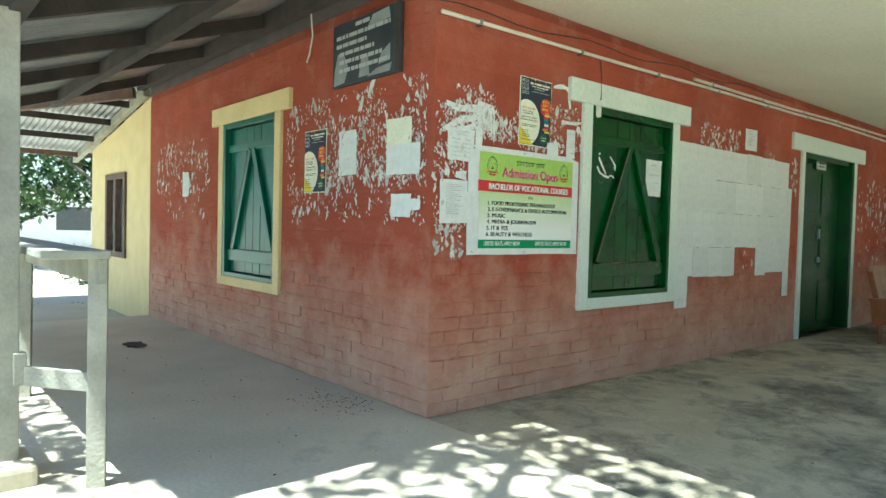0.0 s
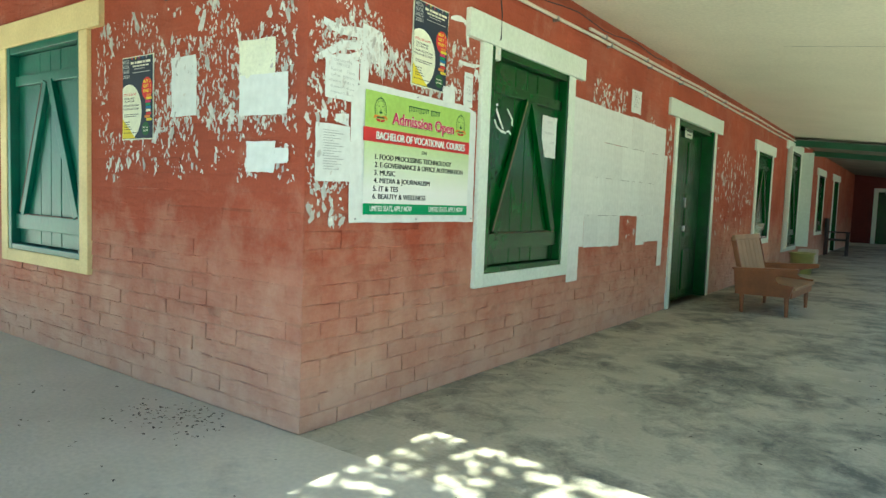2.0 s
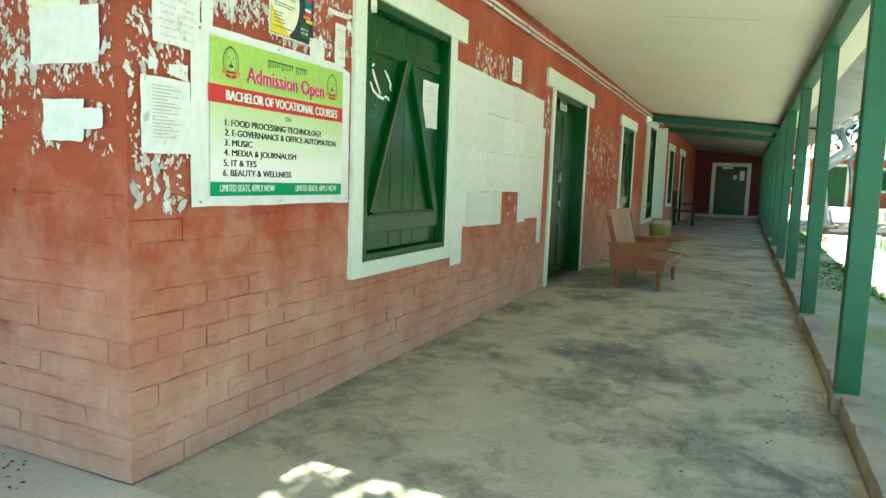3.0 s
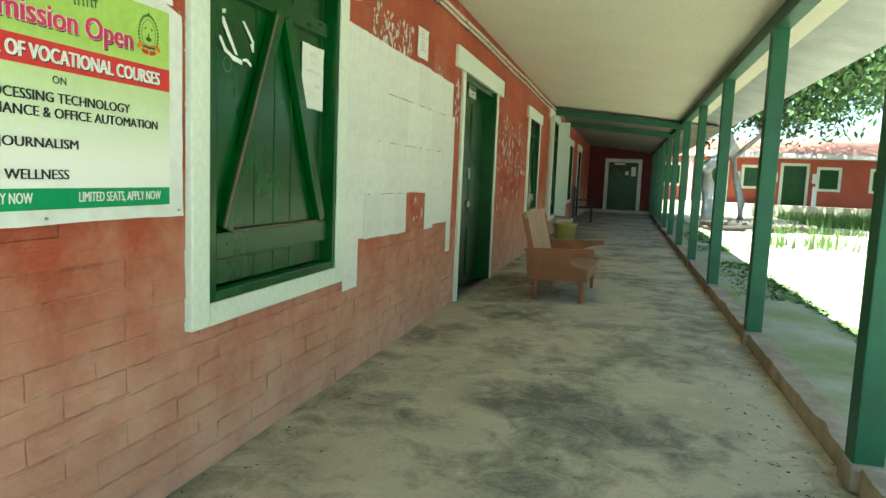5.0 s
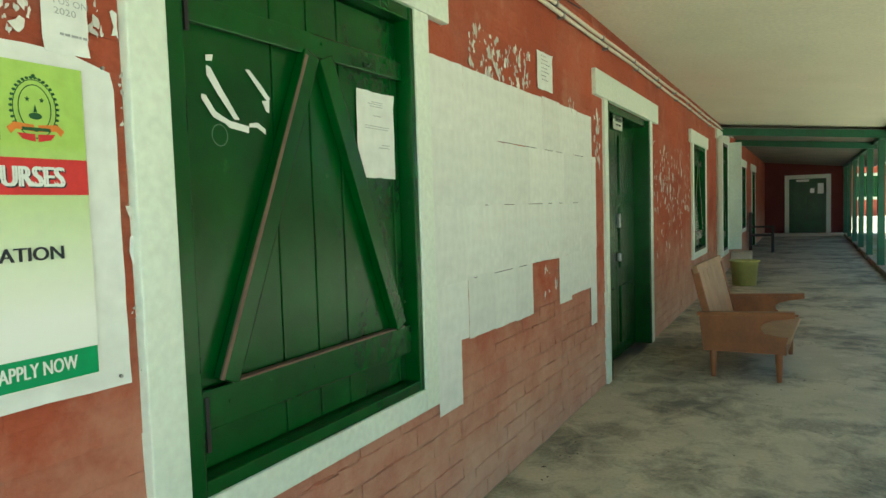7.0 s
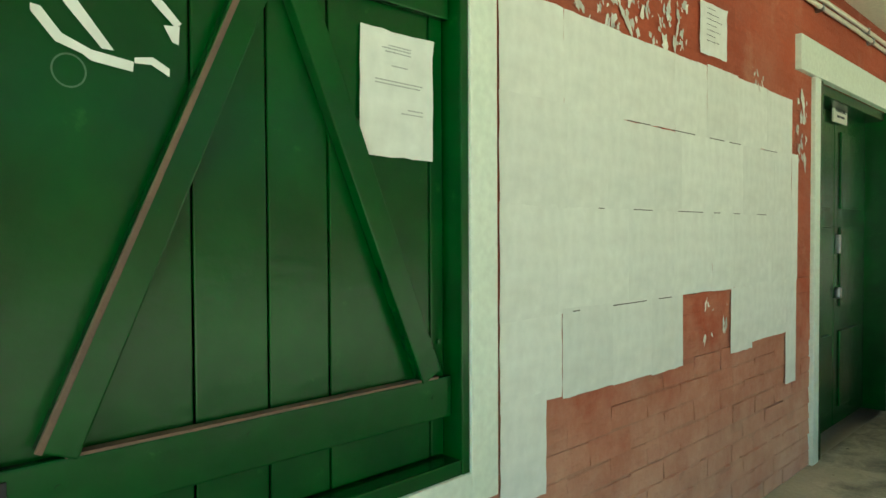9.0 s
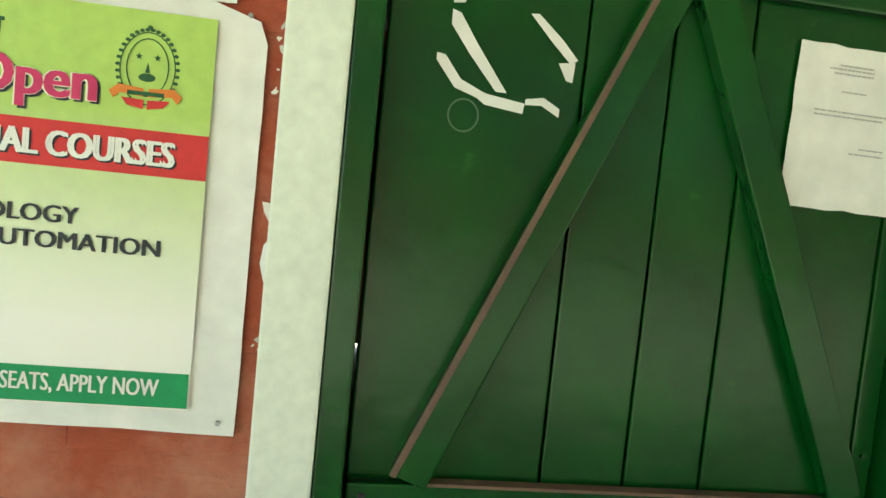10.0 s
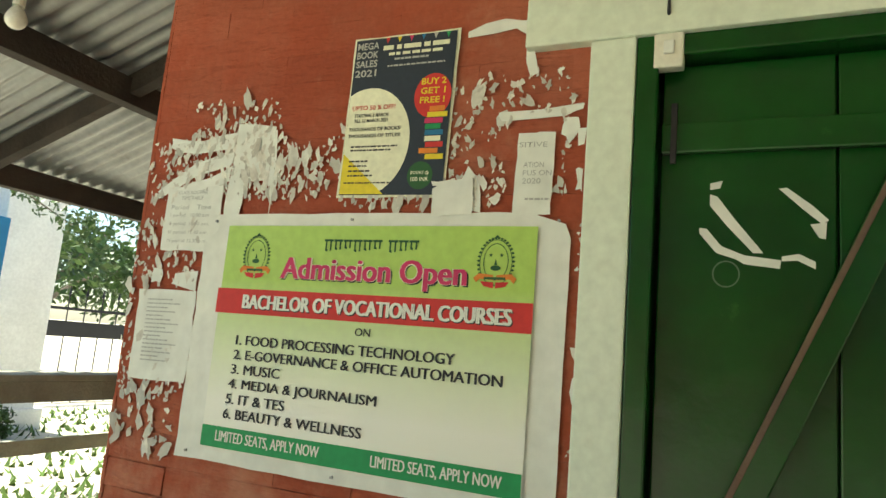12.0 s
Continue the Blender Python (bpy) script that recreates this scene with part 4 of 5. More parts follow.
part("wire", tube([(-1.50, -0.03, 2.38), (-1.44, -0.04, 2.44), (-1.40, -0.04, 2.56), (-1.41, -0.05, 2.72), (-1.38, -0.04, 2.86)], 0.006, 6), PLASTIC, cw)
ck = bmesh.new()
for k in range(6):
    ck.faces.new([ck.verts.new(p) for p in ((1.2 + 0.12 * k, 4.2 + 0.01 * (k % 2), 2.508 - 0.0126 * k), (1.32 + 0.12 * k, 4.2 + 0.012, 2.4954 - 0.0126 * k), (1.32 + 0.12 * k, 4.208 + 0.012, 2.4954 - 0.0126 * k), (1.2 + 0.12 * k, 4.206 + 0.01 * (k % 2), 2.508 - 0.0126 * k))])
tagged(part("ceiling_crack", ck, WOOD_D), "thin dark crack across the ceiling boards", "crack", kind="structure")

# door furniture and papers
part("latch", soft_box(-0.124, -0.095, 6.155, 6.185, 1.13, 1.25, 0.005), STEEL, door_1, "steel door latch")
part("padlock", soft_box(-0.124, -0.09, 6.15, 6.20, 0.84, 0.91, 0.012), STEEL, door_1, "steel padlock")
pasted("door_note", "small white note pasted on the door jamb", 0.12, 0.16, on_a(5.55, 1.66, -0.11), seed=41)
dp = thing("door_plate", "small white name plate over the door leaf", "sign")
dp.matrix_basis = on_a(6.0, 1.96, -0.105)
part("plate", soft_box(0, 0.28, -0.012, 0, 0, 0.11, 0.003), PLASTIC, dp)
bars("text_line", 0.03, 0.25, 0.065, 0.082, BLACK, dp, -0.0135, 1)
bars("text_line", 0.06, 0.22, 0.03, 0.045, BLACK, dp, -0.0135, 2)

# end of the corridor
sheet_z("end_step", [(0.0, 26.2, 0.09), (2.42, 26.2, 0.09), (2.42, END, 0.09), (0.0, END, 0.09)], 0.088, CONC_L, "low pale concrete step at the corridor end", "step")
ed = thing("end_door", "closed dark green double door at the corridor end", "door")
for x0, x1, z0, z1 in ((0.64, 0.78, 0.09, 2.12), (1.92, 2.06, 0.09, 2.12), (0.78, 1.92, 1.98, 2.12)):
    part("frame", soft_box(x0, x1, END - 0.03, END - 0.002, z0, z1, 0.004), MINT, ed)
for x0, x1 in ((0.785, 1.345), (1.355, 1.915)):
    lf = part("leaf", soft_box(x0, x1, END + 0.03, END + 0.07, 0.095, 1.975, 0.005), GREEN, ed)
    for z0, z1 in ((0.2, 0.9), (1.05, 1.8)):
        part("panel", soft_box(x0 + 0.1, x1 - 0.1, END + 0.015, END + 0.03, z0, z1, 0.008), GREEN, lf)
for x, z, w, h in ((1.66, 1.45, 0.18, 0.36), (1.43, 1.48, 0.13, 0.16), (1.0, 1.88, 0.4, 0.08)):
    p = pasted("door_paper", "white paper pasted on the end door", w, h, pose(x, END + 0.01, z), seed=int(x * 100), group="papers on the end door")

# unseen strip and panel behind the leaves, added to stop light leaking through
part("cover_strip", soft_box(1.325, 1.375, END + 0.071, END + 0.085, 0.095, 1.975, 0.003), GREEN, ed)
part("threshold_backing", soft_box(0.77, 1.93, END + 0.086, END + 0.1, 0.07, 2.0, 0.003), GREEN, ed)

# ---- settee ----
se = thing("wooden_settee", "worn brown wooden settee with a slatted pale back", "settee", (0.585, 5.78, 0), -3)


def arm_side(y0, y1):
    pts = [(0.03, 0.20), (0.575, 0.21), (0.60, 0.30), (0.61, 0.335), (0.52, 0.335), (0.455, 0.35), (0.425, 0.38), (0.425, 0.41), (0.455, 0.437), (0.52, 0.455), (0.65, 0.478), (0.655, 0.505), (0.0, 0.475)]
    bm = bmesh.new()
    a = [bm.verts.new((x, y0, z)) for x, z in pts]
    b = [bm.verts.new((x, y1, z)) for x, z in pts]
    bm.faces.new(a)
    bm.faces.new(b[::-1])
    for k in range(len(pts)):
        j = (k + 1) % len(pts)
        bm.faces.new((a[k], b[k], b[j], a[j]))
    bmesh.ops.bevel(bm, geom=[e for e in bm.edges if abs(e.verts[0].co.y - e.verts[1].co.y) < 0.001], offset=0.004, segments=2, affect="EDGES")
    return bm


for y0 in (0.0, 1.08):
    sd = part("arm_panel", arm_side(y0, y0 + 0.03), WOOD_C, se)
    part("arm_rest", beam((-0.01, y0 + 0.015, 0.48), (0.65, y0 + 0.015, 0.512), 0.07, 0.025), WOOD_C, sd)
part("seat", soft_box(0.08, 0.61, 0.03, 1.08, 0.29, 0.325, 0.01, pose(0, 0, 0.02, 0, 2.5, 0)), WOOD_P, se, "pale worn plank seat")
part("front_rail", soft_box(0.565, 0.595, 0.03, 1.08, 0.20, 0.27, 0.006), WOOD_C, se)
back_m = pose(0.10, 0, 0.30, 0, -14, 0)
for k in range(6):
    part("back_slat", soft_box(-0.012, 0.012, 0.07 + 0.163 * k, 0.07 + 0.163 * k + 0.157, 0.0, 0.50, 0.004, back_m), WOOD_P, se, "pale worn back slat")
part("top_rail", soft_box(-0.018, 0.02, 0.02, 1.09, 0.50, 0.56, 0.008, back_m), WOOD_P, se)
for y in (0.0, 1.07):
    part("back_stile", soft_box(-0.035, 0.02, y + (0.033 if y < 0.5 else -0.008), y + (0.068 if y < 0.5 else 0.006), -0.06, 0.54, 0.006, back_m), WOOD_C, se)
for x, y in ((0.10, 0.03), (0.55, 0.03), (0.10, 1.04), (0.55, 1.04)):
    part("leg", tube([(x, y, 0.0), (x - 0.005, y, 0.22)], [0.018, 0.028], 8), WOOD_C, se)

# far chair, tub, block
fc = thing("far_armchair", "dark wooden armchair standing far down the corridor", "chair", (0.05, 18.6, 0))
part("seat", soft_box(0.05, 0.55, 0.0, 0.5, 0.40, 0.45, 0.01), WOOD_D, fc)
part("backrest", soft_box(0.0, 0.05, 0.0, 0.5, 0.5, 1.0, 0.01), WOOD_D, fc)
for x in (0.03, 0.53):
    for y in (0.03, 0.47):
        part("leg", soft_box(x - 0.025, x + 0.025, y - 0.025, y + 0.025, 0.0, 0.62 if x > 0.3 else 0.98, 0.004), WOOD_D, fc)
for y in (0.03, 0.47):
    part("arm", soft_box(0.0, 0.57, y - 0.03, y + 0.03, 0.62, 0.65, 0.006), WOOD_D, fc)
part("stretcher", soft_box(0.51, 0.55, 0.05, 0.45, 0.18, 0.21, 0.004), WOOD_D, fc)

tub = thing("plastic_tub", "yellow-green plastic tub standing by the wall", "tub", (0.46, 11.75, 0))
bm = bmesh.new()
prof = [(0.0, 0.0), (0.17, 0.0), (0.20, 0.36), (0.225, 0.37), (0.225, 0.39), (0.19, 0.39), (0.165, 0.03), (0.0, 0.03)]
rings = [[bm.verts.new((max(r0, 0.001) * math.cos(a), max(r0, 0.001) * math.sin(a), z)) for a in [2 * math.pi * k / 28 for k in range(28)]] for r0, z in prof]
for r0, r1 in zip(rings, rings[1:]):
    for k in range(28):
        bm.faces.new((r0[k], r0[(k + 1) % 28], r1[(k + 1) % 28], r1[k]))
part("body", bm, BINC, tub, smooth=True)
part("contents", oval(0, 0, 0.18, 0.18), WOOD_D, tub).matrix_basis = pose(0, 0, 0.33, 90)
bl = thing("cement_block", "grey cement block against the corridor wall", "block", (0.02, 14.4, 0))
part("block", soft_box(0, 0.35, 0, 0.5, 0, 0.32, 0.015), CONC_L, bl)

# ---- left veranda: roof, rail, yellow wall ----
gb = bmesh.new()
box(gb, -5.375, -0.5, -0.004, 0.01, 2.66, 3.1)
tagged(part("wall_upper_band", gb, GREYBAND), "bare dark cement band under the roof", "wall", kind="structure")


def corrugated(name, p00, p10, p01, waves, label, amp=0.012, mat=TIN):
    """A corrugated sheet: the waves run across from p00 to p10, the flutes from p00 to p01."""
    a, b, c = Vector(p00), Vector(p10), Vector(p01)
    n = (b - a).cross(c - a).normalized()
    bm = bmesh.new()
    rows = []
    steps = waves * 6
    for v in (0.0, 0.5, 1.0):
        rows.append([bm.verts.new(a + (b - a) * (k / steps) + (c - a) * v + n * amp * math.sin(2 * math.pi * k / 6)) for k in range(steps + 1)])
    for r0, r1 in zip(rows, rows[1:]):
        for k in range(steps):
            bm.faces.new((r0[k], r0[k + 1], r1[k + 1], r1[k]))
    return tagged(part(name, bm, mat, smooth=True), label, "roof", kind="structure")


corrugated("roof_veranda", (-5.413, 0.3, 3.0), (0.42, 0.3, 3.0), (-5.413, -2.30, 2.116), 67, "grey corrugated steel veranda roof")
corrugated("roof_hip", (-5.413, 0.4, 2.78), (-5.413, -2.4, 2.78), (-9.228, 0.4, 2.19), 36, "grey corrugated steel roof at the veranda end")
for y, z in ((-0.12, 2.77), (-1.02, 2.45), (-2.05, 2.10)):  # three lines of timber
    pl = thing("purlin", "dark weathered timber purlin under the roof", "timber", group="veranda purlins")
    part("timber", beam((-5.413, y, z), (0.36, y, z), 0.08, 0.13), WOOD_D, pl)
for x in (-5.031, -3.3, -2.0, -0.7, 0.3):
    rf = thing("rafter", "dark weathered timber rafter under the roof", "timber", group="veranda rafters")
    part("timber", beam((x, 0.0, 2.82), (x, -2.20, 2.075), 0.06, 0.10), WOOD_D, rf)
rf = thing("end_rafter", "grey timber rafter along the yellow wall top", "timber")
part("timber", beam((-5.413, -0.05, 2.70), (-9.173, -0.05, 2.125), 0.07, 0.11), WOOD_G, rf)
for k, x in enumerate((-6.012, -6.884, -7.811, -8.846)):
    z = 2.78 + 0.155 * (x + 5.41) - 0.07
    pl = thing("cross_purlin", "dark timber purlin under the end roof", "timber", group="end roof purlins")
    part("timber", beam((x, 0.3, z), (x, -2.4, z), 0.05, 0.08), WOOD_D if k < 3 else WORN, pl)
hb = thing("hip_rafter", "brown timber hip rafter at the roof corner", "timber")
part("timber", beam((-5.358, -0.2, 2.66), (-7.538, -2.3, 2.32), 0.07, 0.12), WORN, hb)

yb = bmesh.new()
for y0, y1 in ((0.0, 0.2),):
    def ytop(x):
        return 2.64 + 0.155 * (x + 5.41)
    for a, b in ((-8.258, -7.375), (-7.375, -6.383), (-6.383, -5.396)):
        spans = [(-0.2, None)] if a != -7.375 else [(-0.2, 0.64), (1.79, None)]
        for z0, z1 in spans:
            v = [yb.verts.new(p) for p in ((a, y0, z0), (b, y0, z0), (b, y0, z1 or ytop(b)), (a, y0, z1 or ytop(a)), (a, y1, z0), (b, y1, z0), (b, y1, z1 or ytop(b)), (a, y1, z1 or ytop(a)))]
            for q in ((0, 1, 2, 3), (7, 6, 5, 4), (0, 4, 5, 1), (1, 5, 6, 2), (2, 6, 7, 3), (3, 7, 4, 0)):
                yb.faces.new([v[i] for i in q])
tagged(part("wall_yellow", yb, CREAM), "yellow painted wall with a sloping top", "wall", kind="structure")
yw = tagged(new("window_6"), "brown timber casement in the yellow wall", "window", kind="structure")
for x0, x1, z0, z1 in ((-7.375, -7.287, 0.64, 1.79), (-6.470, -6.383, 0.64, 1.79), (-7.287, -6.470, 1.71, 1.79), (-7.287, -6.470, 0.64, 0.72), (-6.928, -6.830, 0.72, 1.71)):
    part("frame", soft_box(x0, x1, -0.03, 0.08, z0, z1, 0.005), WORN, yw)
for x0, x1 in ((-7.287, -6.928), (-6.830, -6.470)):
    part("pane", soft_box(x0, x1, 0.04, 0.05, 0.72, 1.71, 0.001), GLASS, yw)

rp = thing("veranda_timber_post", "pale grey weathered timber post at the veranda edge", "post", (-0.40, -2.12, 0))
part("shaft", soft_box(-0.075, 0.075, -0.075, 0.075, 0.0, 2.05, 0.008), WOOD_G, rp)
part("footing", soft_box(-0.16, 0.2, -0.15, 0.13, -0.02, 0.09, 0.025), CONC_L, rp)
part("cleat", soft_box(0.04, 0.10, 0.05, 0.1, 0.42, 0.56, 0.005), WOOD_G, rp)
copy_thing(rp, pose(-2.7, -2.12, 0))
copy_thing(rp, pose(-4.85, -2.12, 0))
rail = thing("bench_rail", "weathered grey plank bench rail between the posts", "railing", (0, 0, 0))
part("top_board", soft_box(-4.8, 0.0, -2.02, -1.76, 0.985, 1.02, 0.006), WOOD_G, rail)
part("apron", soft_box(-4.8, -0.03, -1.80, -1.77, 0.87, 0.984, 0.005), WOOD_G, rail)
part("low_rail", soft_box(-4.8, -0.42, -2.14, -2.10, 0.52, 0.61, 0.005), WOOD_G, rail)
part("short_rail", beam((-0.06, -1.80, 0.45), (-0.40, -2.10, 0.46), 0.03, 0.085), WOOD_G, rail)
for x in (-0.05, -1.9, -3.8):
    part("leg", beam((x, -1.80, 0.0), (x - 0.03, -1.79, 0.985), 0.075, 0.06), WOOD_G, rail)
bu = thing("light_bulb", "milky light bulb in a holder under the roof", "lamp", (0.12, -0.62, 2.36))
bm = bmesh.new()
bmesh.ops.create_uvsphere(bm, u_segments=20, v_segments=14, radius=0.036)
for v in bm.verts:
    if v.co.z > 0.01:
        v.co.z *= 1.5
        v.co.x *= 1 - 0.3 * (v.co.z / 0.06)
        v.co.y *= 1 - 0.3 * (v.co.z / 0.06)
part("bulb", bm, BULB, bu, smooth=True)
part("holder", tube([(0, 0, 0.05), (0, 0, 0.1)], 0.02, 12), PLASTIC, bu)
part("flex", tube([(0, 0, 0.1), (0, 0, 0.30)], 0.004, 6), BLACK, bu)
mt = thing("floor_rag", "dark flattened rag lying on the veranda floor", "rag", (-3.55, -0.80, 0.004))
bm = bmesh.new()
gridv = {}
for i in range(9):
    for k in range(6):
        gridv[i, k] = bm.verts.new((i * 0.04 + 0.01 * math.sin(k * 2.1), k * 0.035 + 0.012 * math.sin(i * 1.7), 0.012 * abs(noise.noise(Vector((i * 0.6, k * 0.6, 0))))))
for i in range(8):
    for k in range(5):
        if (i, k) not in ((0, 0), (7, 4), (7, 0)):
            bm.faces.new((gridv[i, k], gridv[i + 1, k], gridv[i + 1, k + 1], gridv[i, k + 1]))
part("cloth", bm, WOOD_D, mt, smooth=True)


def litter(name, zones, label, seed, size, mat):
    r = random.Random(seed)
    bm = bmesh.new()
    for x0, x1, y0, y1, n in zones:
        for k in range(n):
            x, y = r.gauss((x0 + x1) / 2, (x1 - x0) / 4), r.gauss((y0 + y1) / 2, (y1 - y0) / 4)
            s, a = size * r.uniform(0.4, 1.3), r.uniform(0, 6.3)
            c, d = math.cos(a) * s, math.sin(a) * s
            z = 0.004 + r.uniform(0, 0.004)
            bm.faces.new([bm.verts.new(p) for p in ((x + c, y + d, z), (x - d * 0.5, y + c * 0.5, z + s * 0.3), (x - c, y - d, z), (x + d * 0.5, y - c * 0.5, z + s * 0.15))])
    return tagged(part(name, bm, mat), label, "litter", kind="stuff")


litter("floor_litter", [(-1.0, -0.3, -0.45, -0.05, 150), (-4, 0.5, -1.6, -0.1, 90), (0.1, 2.3, 0.3, 9, 110), (2.0, 2.4, 1.5, 4, 90), (0.0, 0.3, 0.2, 5, 60)], "dry leaf bits and grit on the floor", 3, 0.011, DEBRIS)


# ---- trees and growth ----
def crown_mesh(centres, per, leaf, seed):
    """A crown of many small folded leaves round the given clump centres (x, y, z, radius)."""
    r = np.random.RandomState(seed)
    verts, faces = [], []
    for cx, cy, cz, rad in centres:
        d = r.normal(size=(per, 3))
        d /= np.linalg.norm(d, axis=1)[:, None]
        p = np.array((cx, cy, cz)) + d * (rad * r.uniform(0.25, 1.0, size=(per, 1)) ** 0.6)
        for q in p:
            u = r.normal(size=3)
            u /= np.linalg.norm(u)
            w = np.cross(u, r.normal(size=3))
            w /= np.linalg.norm(w)
            s = leaf * r.uniform(0.6, 1.3)
            b = len(verts)
            verts += [tuple(q - u * s), tuple(q + w * s * 0.42), tuple(q + u * s), tuple(q - w * s * 0.42)]
            faces += [(b, b + 1, b + 2, b + 3)]
    me = bpy.data.meshes.new("crown")
    me.from_pydata(verts, [], faces)
    return me


def tree(name, at, height, clumps, per, leaf, seed, label, bark=BARK, radius=0.18, spread=2.0, lift=0.45):
    e = thing(name, label, "tree", at)
    r = random.Random(seed)
    lean = [(0, 0, 0)]
    for k in range(1, 6):
        lean.append((r.uniform(-0.12, 0.12) * k, r.uniform(-0.12, 0.12) * k, height * lift * k / 5))
    part("trunk", tube(lean, [radius * (1.25 if k == 0 else 1 - 0.09 * k) for k in range(6)], 12), bark, e, smooth=True)
    top = Vector(lean[-1])
    cs = []
    for k in range(clumps):
        a, q = 2 * math.pi * k / clumps * 2.4 + r.uniform(0, 0.8), r.uniform(0.35, 1.0)
        c = Vector((math.cos(a) * spread * q, math.sin(a) * spread * q, height * r.uniform(lift + 0.08, 1.0) + (1 - q) * 0.6))
        cs.append((c.x, c.y, c.z, spread * r.uniform(0.24, 0.42)))
        if k < 9:
            part("limb", tube([top, top.lerp(c, 0.5) + Vector((0, 0, 0.25)), c], [radius * 0.42, radius * 0.26, 0.02], 7), bark, e)
    me = crown_mesh(cs, per, leaf, seed)
    me.materials.append(LEAF)
    cr = new("crown", me)
    cr.parent = e
    return e


tree("shade_tree", (1.7, -4.0, -0.12), 8.0, 30, 310, 0.10, 5, "tall leafy tree shading the veranda corner", radius=0.24, spread=3.1, lift=0.52)
tree("far_tree", (-15.0, 2.2, -0.2), 6.0, 22, 420, 0.11, 6, "leafy tree beyond the veranda end", spread=2.8, lift=0.2)
tree("far_tree", (-18.0, -1.5, -0.2), 7.0, 22, 420, 0.12, 7, "leafy tree beyond the veranda end", spread=3.2, lift=0.2)
tree("courtyard_tree", (4.2, 22.2, -0.12), 7.5, 34, 480, 0.12, 8, "courtyard tree with a whitewashed trunk", LIMEBARK, 0.28, 4.4, 0.42)
tree("courtyard_tree", (5.25, 23.5, -0.12), 7.6, 46, 460, 0.12, 9, "slender courtyard tree with a pale trunk", LIMEBARK, 0.14, 5.2, 0.5)
tree("courtyard_tree", (13.0, 28.5, -0.12), 9.0, 60, 460, 0.13, 10, "courtyard tree with a spreading crown", BARK, 0.2, 7.0, 0.55)
tree("fence_tree", (-9.5, -14.5, -0.12), 6.0, 20, 420, 0.12, 11, "leafy tree behind the iron fence", spread=3.0, lift=0.25)

hbm = thing("hanging_branch", "thin leafy branch hanging below the roof edge", "branch", (-2.5, -4.0, 2.2))
part("twig", tube([(1.6, -0.3, 1.2), (0.7, -0.1, 0.45), (0.2, 0, 0.16), (-0.25, 0, -0.02)], [0.02, 0.014, 0.009, 0.004], 6), BARK, hbm)
me = crown_mesh([(0.1, 0, 0.14, 0.13), (-0.1, 0.05, 0.03, 0.12), (-0.25, 0, -0.06, 0.11), (0.3, 0, 0.22, 0.12), (-0.4, 0.0, 0.1, 0.07)], 45, 0.035, 12)
me.materials.append(LEAF)
new("leaves", me).parent = hbm


def blades(name, zones, label, seed, tall):
    r = np.random.RandomState(seed)
    verts, faces = [], []
    for x0, x1, y0, y1, n, z in zones:
        for k in range(n):
            x, y = r.uniform(x0, x1), r.uniform(y0, y1)
            if noise.noise(Vector((x * 0.5, y * 0.5, seed))) < -0.15:
                continue
            h, a = tall * r.uniform(0.4, 1.2), r.uniform(0, 6.3)
            c, s = math.cos(a) * 0.03, math.sin(a) * 0.03
            b = len(verts)
            verts += [(x - c, y - s, z), (x + c, y + s, z), (x + s * 2 + c, y - c * 2, z + h)]
            faces.append((b, b + 1, b + 2))
    me = bpy.data.meshes.new(name)
    me.from_pydata(verts, [], faces)
    me.materials.append(GRASS)
    return tagged(new(name, me), label, "grass", kind="stuff")


blades("grass", [(8, 17, 25, 32, 6000, -0.12), (4.5, 12, 15, 21, 1500, -0.12)], "tall green grass in the courtyard", 2, 0.45)
blades("grass", [(-7, 1, -8, -2.9, 1800, -0.12), (-12, -8, -3, 2, 2500, -0.2)], "short green grass outside the veranda", 4, 0.10)
blades("grass", [(3.22, 3.34, 2, 22, 1500, 0.045), (2.62, 3.25, 6.5, 16, 2600, 0.055)], "low weeds along the apron edge", 6, 0.035)
for x, y, s in ((-6.2, -6.2, 0.35), (-3.6, -6.2, 0.4), (-11.5, 0.5, 0.7), (-12.5, -0.6, 0.8)):
    sh = thing("shrub", "low leafy green shrub on the ground", "shrub", (x, y, -0.14), group="shrubs")
    me = crown_mesh([(0, 0, s * 0.6, s * 0.6), (s * 0.5, 0.1, s * 0.45, s * 0.5), (-s * 0.5, 0, s * 0.5, s * 0.5)], 200, 0.05, int(s * 100))
    me.materials.append(LEAF)
    new("leaves", me).parent = sh
    part("stem", tube([(0, 0, 0), (0.02, 0, s * 0.6)], [0.02, 0.008], 6), BARK, sh)

# ---- outside the left veranda ----
wp = thing("gate_pillar", "white lime-washed gate pillar with stained foot", "pillar", (0, 0, 0))
part("shaft", soft_box(-4.55, -3.75, -7.3, -6.65, -0.15, 3.4, 0.02), WHITEW, wp)
part("plinth", soft_box(-4.65, -3.7, -7.35, -6.6, -0.15, 0.15, 0.03), WHITEW, wp)
gw = thing("gate_house", "white wall with a blue painted panel", "building", (0, 0, 0))
part("wall", soft_box(-3.7, 0.5, -7.6, -7.3, -0.15, 3.2, 0.02), WHITEW, gw)
part("ledge", soft_box(-3.74, 0.4, -7.3, -6.45, -0.15, 1.42, 0.03), WHITEW, gw)
part("blue_panel", soft_box(-3.72, -1.6, -6.62, -6.5, 1.46, 2.5, 0.01), BLUEP, gw)
fe = thing("iron_fence", "black iron bar fence with spear tips", "fence", (0, 0, 0))
for z0, z1 in ((1.48, 1.53), (1.02, 1.29), (0.2, 0.3), (-0.1, 0.0)):
    part("rail", soft_box(-14.0, -4.9, -9.02, -8.98, z0, z1, 0.004), IRON, fe)
